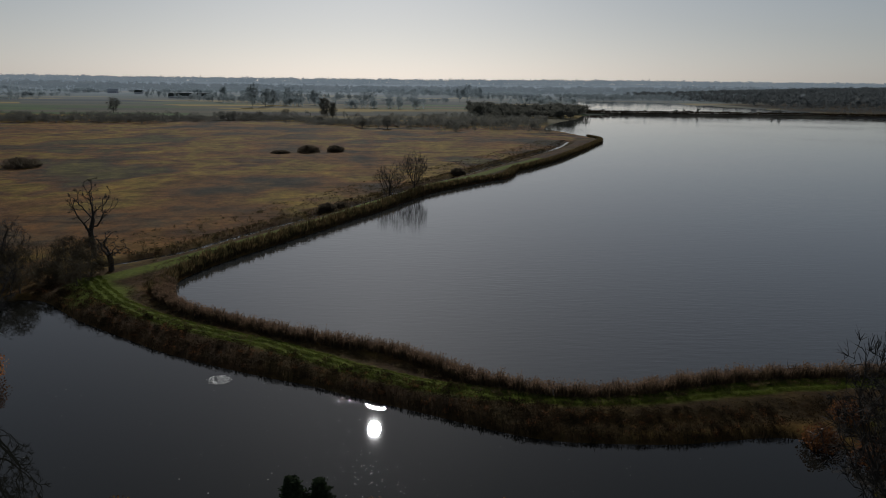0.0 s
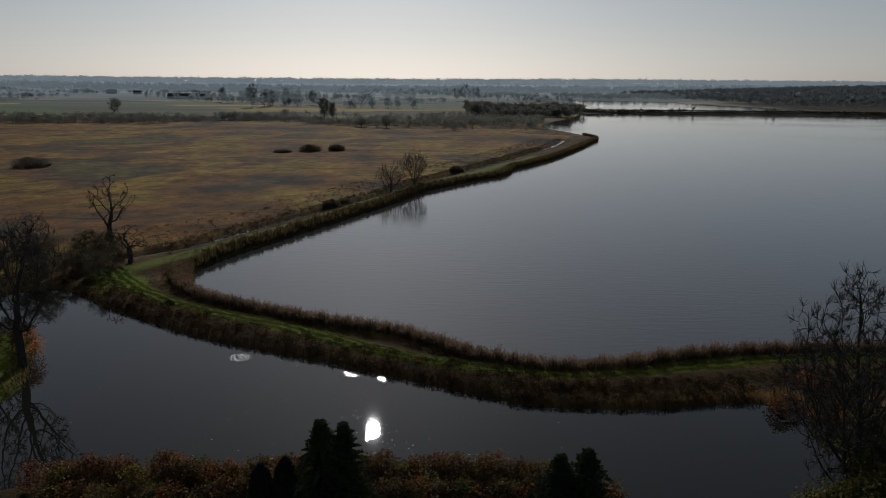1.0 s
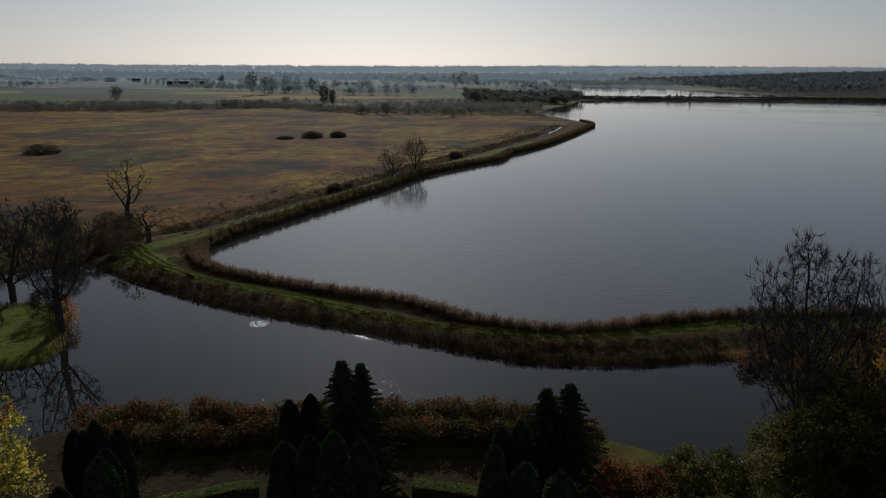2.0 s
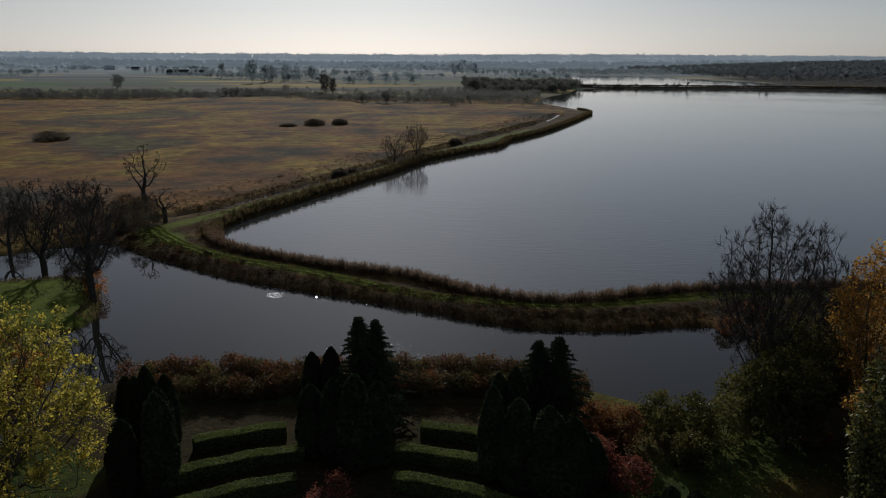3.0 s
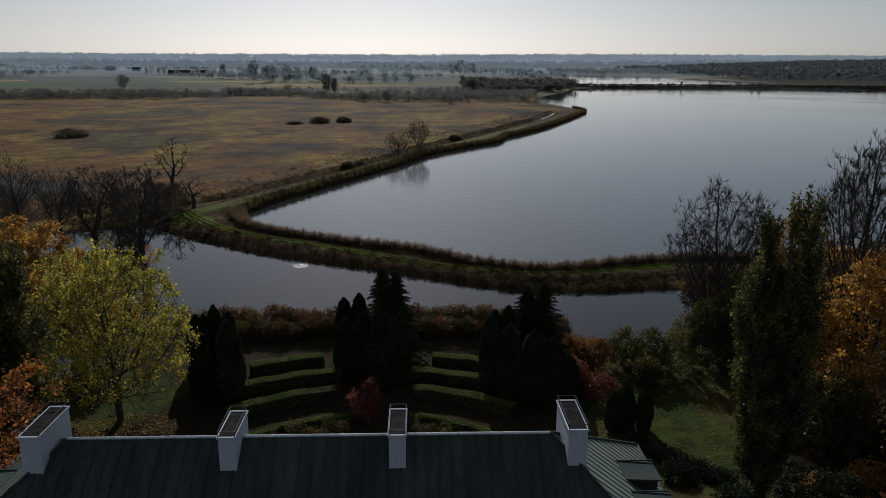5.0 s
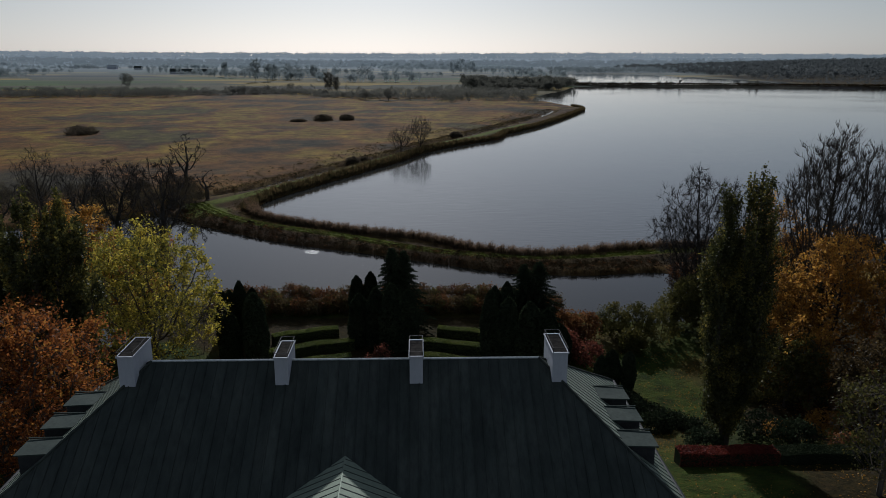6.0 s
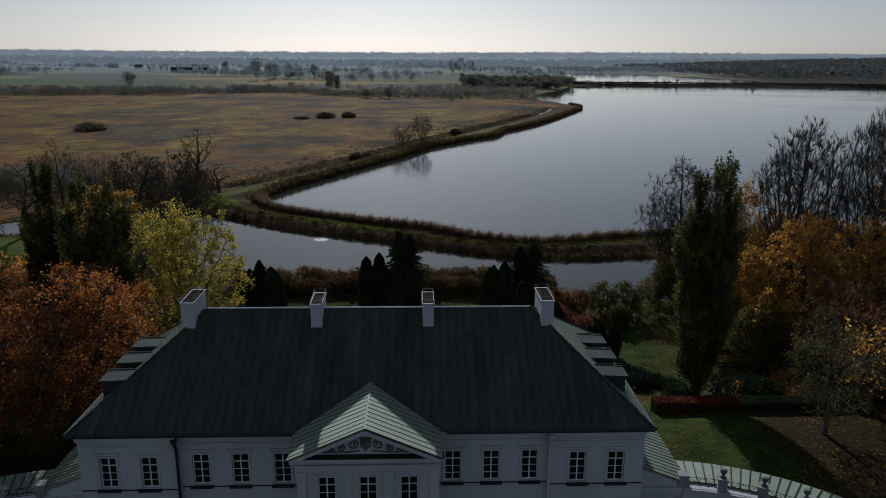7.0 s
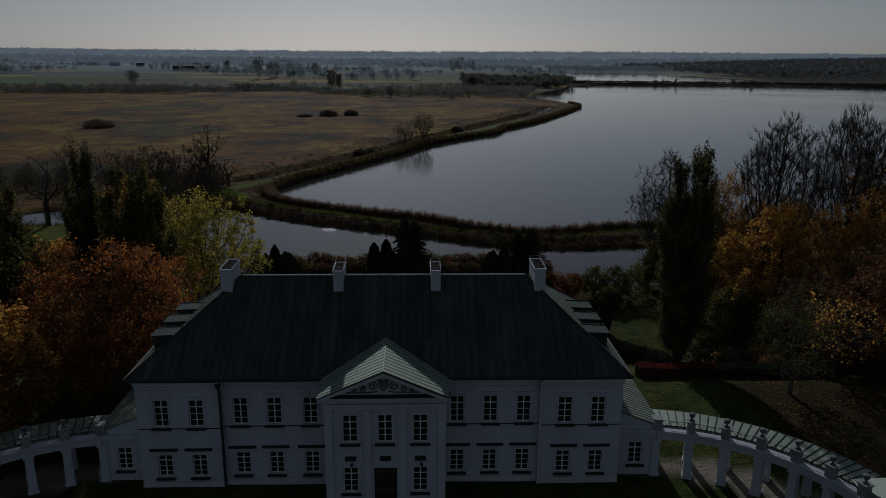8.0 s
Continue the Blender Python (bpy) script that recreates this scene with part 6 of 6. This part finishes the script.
# ---- reeds and sedge along the water
def herbs(name, line, side0, side1, per_metre, high, wide, material, label, each=26, size=0.16):
    """A belt of rank, bushy herbs: low mounds of stalks and leaves."""
    seg = line[1:] - line[:-1]
    ln = np.linalg.norm(seg, axis=1)
    cum = np.concatenate([[0], np.cumsum(ln)])
    n = int(cum[-1] * per_metre)
    pos = rng.uniform(0, cum[-1], n)
    i = np.clip(np.searchsorted(cum, pos) - 1, 0, len(seg) - 1)
    nor = np.stack([-seg[i][:, 1], seg[i][:, 0]], -1) / ln[i][:, None]
    off = rng.uniform(side0, side1, n)
    xy = line[i] + seg[i] * ((pos - cum[i]) / ln[i])[:, None] + nor * off[:, None]
    xy = xy[rng.uniform(size=n) < 0.55 + 0.45 * np.sin(pos * 0.37 + off) * np.sin(pos * 0.9)]
    n = len(xy)
    z = np.maximum(land(xy[:, 0], xy[:, 1]), -0.1)
    h = high * rng.uniform(0.45, 1.25, n) * (0.8 + 0.3 * lumps(xy[:, 0], xy[:, 1], 6, 9))
    w = wide * rng.uniform(0.6, 1.3, n)
    d = rand_dirs(n * each, 0.5).reshape(n, each, 3)
    c = d * rng.uniform(0.4, 1.0, (n, each, 1)) * np.stack([w, w, h * 0.6], -1)[:, None, :] + np.column_stack([xy, z + h * 0.4])[:, None, :]
    return tagged(new(name, arrays_mesh(name, leaf_quads(c.reshape(-1, 3), size, 0.0, 0.35), 4, material)), label, "herbs", kind="stuff")


herbs("rank_herbs", POND[3:47], -7.0, -0.1, 15.0, 0.95, 0.7, HERB, "dark rank herbs on the pond side of the dike", 34, 0.11)
herbs("rank_herbs", POND[3:47], -5.6, -0.6, 2.4, 1.1, 0.6, RUST, "rust-brown herbs on the dike", 26, 0.1)
herbs("rank_herbs", LAKE[4:36], 2.4, 5.2, 9.0, 0.45, 0.6, SEDGE, "short dull herbs behind the reeds", 24, 0.1)
herbs("rank_herbs", DIKE_TRACK[29:46], -9.0, -2.4, 12.0, 0.8, 0.7, HERB, "dark rank herbs on the pond side of the dike", 30, 0.11)
herbs("rank_herbs", LAKE[27:42], 2.0, 8.0, 9.0, 0.5, 0.6, SEDGE, "short dull herbs where the dikes meet", 24, 0.1)
herbs("rank_herbs", DITCH[2:34], 1.6, 7.0, 2.6, 0.9, 0.9, HERB, "dark rank herbs along the ditch", 18, 0.2)
herbs("rank_herbs", DITCH[2:34], -6.0, -1.8, 1.6, 0.8, 0.9, SEDGE, "dull rank herbs along the ditch", 18, 0.2)
herbs("rank_herbs", DITCH[1:34], 6.0, 24.0, 3.4, 0.8, 1.1, SEDGE, "dull green rank herbs at the meadow's edge", 14, 0.22)
herbs("rank_herbs", LAKE[33:75], 2.2, 5.0, 1.5, 1.0, 0.8, HERB, "dark rank herbs on the lake dike", 20, 0.17)
blades("reeds", LAKE[6:36], -0.8, 3.0, 130, 2.2, 0.04, REED, "belt of dry brown reeds along the lake", plume=0.11)
blades("reeds", LAKE[33:75], 0.4, 3.4, 90, 2.3, 0.06, SEDGE, "belt of tall dark reeds along the lake dike")
blades("sedge", POND[3:46], -5.6, -0.2, 34, 0.5, 0.04, HERB, "rank brown sedge on the pond side of the dike", "sedge", 0.6)
blades("reeds", POND[3:46], -1.4, 0.2, 10, 1.0, 0.04, HERB, "reeds at the pond's edge")
blades("sedge", DITCH[2:30], 1.8, 6.0, 18, 0.8, 0.08, SEDGE, "rank grass along the ditch", "sedge", 0.4)
PATH_GRASS = foliage("path_grass", [(0.05, 0.066, 0.012), (0.085, 0.105, 0.016), (0.13, 0.14, 0.026)], 0.4, 0.0)
for a, b in ((-2.3, -1.25), (-0.55, 0.55), (1.25, 2.2)):
    blades("path_grass", TRACK_LINE[:45], a, b, 70, 0.26, 0.035, PATH_GRASS, "green grass between the wheel ruts of the dike track", "grass", 0.5)
blades("sedge", SPIT[0:20], -0.6, 2.5, 30, 0.9, 0.06, SEDGE, "rank grass round the spit", "sedge", 0.4)

# ---- the meadow and what lies beyond
gt = np.random.default_rng(5)

woods("thicket", dry(np.column_stack([gt.uniform(-170, -66, 300), gt.uniform(152, 200, 300)]), 1.5), 5.0, 2.6, SCRUB, "grey-brown thicket of bare scrub", 150, 0.9, slim=0.05)
for k in range(16):
    shrub("willow_scrub", -60 - 4.4 * k + gt.normal() * 1.5, 168 + 9 * math.sin(k * 1.9) + 0.8 * k, 4.5 + 2 * gt.random(), 3.0 + gt.random(), SCRUB, "grey leafless willow scrub by the water", 2600, 0.5, "willow scrub", 0.04)
for x, y, h, w in ((-60, 178, 6, 3.5), (-64, 186, 6.5, 3.8), (-70, 190, 6, 4), (-66, 172, 5, 3.5), (-74, 176, 7, 4)):
    shrub("willow_scrub", x, y, h, w, SCRUB, "dark leafless willow scrub by the ditch", 3600, 0.5, "willow scrub", 0.05)
shrub("spit_shrub", -50.6, 123.5, 4.5, 2.4, ORANGE, "small orange-leaved shrub under a dead tree", 900, 0.14)
shrub("spit_shrub", -54.0, 124.5, 5.5, 3.4, HERB, "dark twiggy scrub under a dead tree", 4000, 0.45, slim=0.05)
for x, y, h, w in ((-176, 374, 5.5, 8.5), (-57, 462, 5.0, 6.5), (-42, 466, 4.5, 5.0), (25.4, 362, 3.6, 3.5), (-21, 262, 3.5, 3.0), (-17, 268, 3.0, 3.0), (-72, 455, 1.6, 5)):
    shrub("willow_bush", x, y, h, w, SCRUB_MOUND, "rounded leafless willow bush on the meadow", 7000, 0.6, "meadow bushes", 0.12, sink=0.25 * h)
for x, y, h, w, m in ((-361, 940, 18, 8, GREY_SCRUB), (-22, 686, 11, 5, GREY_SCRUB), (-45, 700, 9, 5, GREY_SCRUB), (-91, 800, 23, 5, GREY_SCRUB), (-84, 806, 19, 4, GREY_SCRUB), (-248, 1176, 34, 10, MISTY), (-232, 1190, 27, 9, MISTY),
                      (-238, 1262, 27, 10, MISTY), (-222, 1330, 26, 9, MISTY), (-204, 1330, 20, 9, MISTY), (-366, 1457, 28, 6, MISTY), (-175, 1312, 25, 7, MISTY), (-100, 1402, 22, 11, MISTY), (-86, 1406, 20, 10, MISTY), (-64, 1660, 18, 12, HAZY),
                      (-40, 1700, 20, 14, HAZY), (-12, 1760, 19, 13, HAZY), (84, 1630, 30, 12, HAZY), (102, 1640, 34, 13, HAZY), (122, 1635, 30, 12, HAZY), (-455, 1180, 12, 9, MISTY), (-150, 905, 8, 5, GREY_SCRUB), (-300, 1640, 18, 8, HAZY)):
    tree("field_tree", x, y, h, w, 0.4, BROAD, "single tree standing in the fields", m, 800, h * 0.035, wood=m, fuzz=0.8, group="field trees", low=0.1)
L = lambda *p: smooth_line(p)
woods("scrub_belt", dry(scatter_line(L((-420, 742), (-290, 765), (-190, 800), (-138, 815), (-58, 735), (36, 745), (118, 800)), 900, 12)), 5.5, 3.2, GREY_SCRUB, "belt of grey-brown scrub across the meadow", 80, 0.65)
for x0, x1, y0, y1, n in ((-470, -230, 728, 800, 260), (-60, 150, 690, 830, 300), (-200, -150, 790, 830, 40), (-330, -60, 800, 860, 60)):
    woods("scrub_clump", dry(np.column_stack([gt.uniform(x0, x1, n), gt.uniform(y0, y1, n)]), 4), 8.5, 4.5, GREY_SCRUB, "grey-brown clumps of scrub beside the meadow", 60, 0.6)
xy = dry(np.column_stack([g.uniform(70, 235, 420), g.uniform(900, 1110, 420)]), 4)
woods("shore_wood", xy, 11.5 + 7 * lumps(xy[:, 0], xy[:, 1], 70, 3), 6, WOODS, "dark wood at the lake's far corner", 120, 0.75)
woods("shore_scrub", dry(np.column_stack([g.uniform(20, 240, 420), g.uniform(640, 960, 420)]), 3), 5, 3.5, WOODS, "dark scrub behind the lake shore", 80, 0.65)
woods("cross_dike_reeds", scatter_line(CROSS_DIKE, 1500, 3.0), 2.6, 2.6, HERB, "dark reeds along the far dike", 16)
woods("cross_dike_bushes", scatter_line(CROSS_DIKE[:9], 9, 1.0), 6.0, 3.0, WOODS, "bushes on the far dike", 20)
for k in range(46):
    x0, y0 = g.uniform(-1500, 250), g.uniform(1150, 2900)
    a = g.normal() * 0.25
    ln = g.uniform(60, 320)
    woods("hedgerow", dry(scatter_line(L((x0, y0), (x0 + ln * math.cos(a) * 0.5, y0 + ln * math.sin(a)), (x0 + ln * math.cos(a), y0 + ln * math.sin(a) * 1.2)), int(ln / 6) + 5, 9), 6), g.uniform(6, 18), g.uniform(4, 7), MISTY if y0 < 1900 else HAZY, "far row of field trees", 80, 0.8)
hill = np.column_stack([g.uniform(655, 2400, 7500), g.uniform(1240, 2500, 7500)])
hill = hill[hill[:, 1] > 1440 - 1.3 * (hill[:, 0] - 655)]
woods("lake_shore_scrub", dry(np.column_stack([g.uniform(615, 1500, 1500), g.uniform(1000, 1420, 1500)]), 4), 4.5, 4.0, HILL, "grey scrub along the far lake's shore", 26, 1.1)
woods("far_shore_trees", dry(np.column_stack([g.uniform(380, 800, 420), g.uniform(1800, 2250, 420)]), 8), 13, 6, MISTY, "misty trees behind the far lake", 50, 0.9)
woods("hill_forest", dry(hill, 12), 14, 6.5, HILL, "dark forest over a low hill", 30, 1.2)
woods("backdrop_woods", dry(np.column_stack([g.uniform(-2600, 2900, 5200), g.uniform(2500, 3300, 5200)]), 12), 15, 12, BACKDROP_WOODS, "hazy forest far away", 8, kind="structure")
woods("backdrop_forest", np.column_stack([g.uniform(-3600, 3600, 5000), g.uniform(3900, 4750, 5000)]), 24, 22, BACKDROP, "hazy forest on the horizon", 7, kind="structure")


def farmhouse(x, y, w, d, h, wall, roofing, label, turn=0.0):
    b = thing("farm_building", on_ground(x, y, 0.2), label, "building", "far farm buildings", turn=turn)
    part("wall", Shape().box(-w / 2, w / 2, -d / 2, d / 2, 0, h), wall, b)
    r = Shape()
    r.slab([(-w / 2 - 0.5, -d / 2 - 0.5, h), (w / 2 + 0.5, -d / 2 - 0.5, h), (w / 2 + 0.5, 0, h + d * 0.45), (-w / 2 - 0.5, 0, h + d * 0.45)], 0.25)
    r.slab([(w / 2 + 0.5, d / 2 + 0.5, h), (-w / 2 - 0.5, d / 2 + 0.5, h), (-w / 2 - 0.5, 0, h + d * 0.45), (w / 2 + 0.5, 0, h + d * 0.45)], 0.25)
    part("roof", r, roofing, b)
    part("gable", Shape().slab([(-w / 2, -d / 2, h), (-w / 2, 0, h + d * 0.44), (-w / 2, d / 2, h)], 0.3), wall, b)
    part("gable", Shape().slab([(w / 2, d / 2, h), (w / 2, 0, h + d * 0.44), (w / 2, -d / 2, h)], 0.3), wall, b)


farmhouse(-860, 2180, 26, 14, 6, PLASTER, ZINC, "pale farmhouse with a light metal roof")
farmhouse(-770, 2130, 20, 12, 5, STUCCO, ROOF, "grey farmhouse with a dark roof")
farmhouse(-515, 1680, 48, 14, 5, STUCCO, ROOF, "long low barn with a dark roof")
farmhouse(-470, 1700, 30, 13, 5, STUCCO, ROOF, "long low barn with a dark roof")
farmhouse(-980, 1750, 14, 10, 5, PLASTER, ZINC, "pale farmhouse with a light metal roof")

# ---- floating leaves on the pond
fl = []
for k in range(150):
    a, r = g.uniform(0, 6.283), math.sqrt(g.random())
    cx, cy = -18.6 + 1.9 * r * math.cos(a), 123.2 + 1.7 * r * math.sin(a)
    t = g.uniform(0, 6.283)
    s = g.uniform(0.04, 0.12)
    fl.append([(cx + s * math.cos(t + q), cy + s * math.sin(t + q), 0.012 + 0.02 * (q > 2) * g.random()) for q in (0, 1.2, 2.5, 3.8, 5.0)])
for k in range(100):
    cx, cy = g.uniform(-45, 45), g.uniform(90, 122)
    if float(signed(np.array([cx]), np.array([cy]), POND)[0]) < -1:
        t, s = g.uniform(0, 6.283), g.uniform(0.03, 0.075)
        fl.append([(cx + s * math.cos(t + q), cy + s * math.sin(t + q), 0.012) for q in (0, 1.2, 2.5, 3.8, 5.0)])
tagged(new("floating_leaves", arrays_mesh("floating_leaves", np.array(fl), 5, LILY)), "patch of pale floating leaves on the pond", "water plants", kind="stuff")

# small leaf-like specks added to stand in for sun sparkles on the water
sp = []
for k in range(120):
    cx, cy = 4 + 4.0 * g.normal(), 94 + 5.5 * g.normal()
    if float(signed(np.array([cx]), np.array([cy]), POND)[0]) < -1:
        t, r = g.uniform(0, 6.283), g.uniform(0.02, 0.06)
        sp.append([(cx + r * math.cos(t + q), cy + r * math.sin(t + q), 0.014 + 0.004 * math.sin(t + q)) for q in (0, 1.2, 2.5, 3.8, 5.0)])
tagged(new("floating_leaves", arrays_mesh("floating_leaves", np.array(sp), 5, LILY)), "pale floating specks standing in for sun sparkles on the pond", "water plants", kind="stuff")
# ---- leaves blown over the lawn
n = 16000
xy = np.column_stack([g.uniform(26, 66, n), g.uniform(2, 62, n)])
xy = np.vstack([xy, np.column_stack([g.uniform(-60, -27, n // 2), g.uniform(2, 66, n // 2)])])
xy = xy[lumps(xy[:, 0], xy[:, 1], 8, 3) + 0.7 * lumps(xy[:, 0], xy[:, 1], 23, 6) > g.uniform(-0.7, 1.0, len(xy))]
tagged(new("fallen_leaves", arrays_mesh("fallen_leaves", leaf_quads(np.column_stack([xy, land(xy[:, 0], xy[:, 1]) + 0.04]), 0.085, 2.0, 0.7), 4, AMBER)), "yellow and brown leaves strewn over the lawn", "fallen leaves", kind="stuff")
n = 1300
a, r = g.uniform(0, 6.283, n), 5.5 * np.sqrt(g.uniform(0, 1, n))
xy = np.column_stack([-27.5 + r * np.cos(a), 50.5 + 0.8 * r * np.sin(a)])
tagged(new("fallen_leaves", arrays_mesh("fallen_leaves", leaf_quads(np.column_stack([xy, land(xy[:, 0], xy[:, 1]) + 0.05]), 0.1, 2.0, 0.7), 4, AMBER)), "drift of amber leaves under the maple", "fallen leaves", kind="stuff")
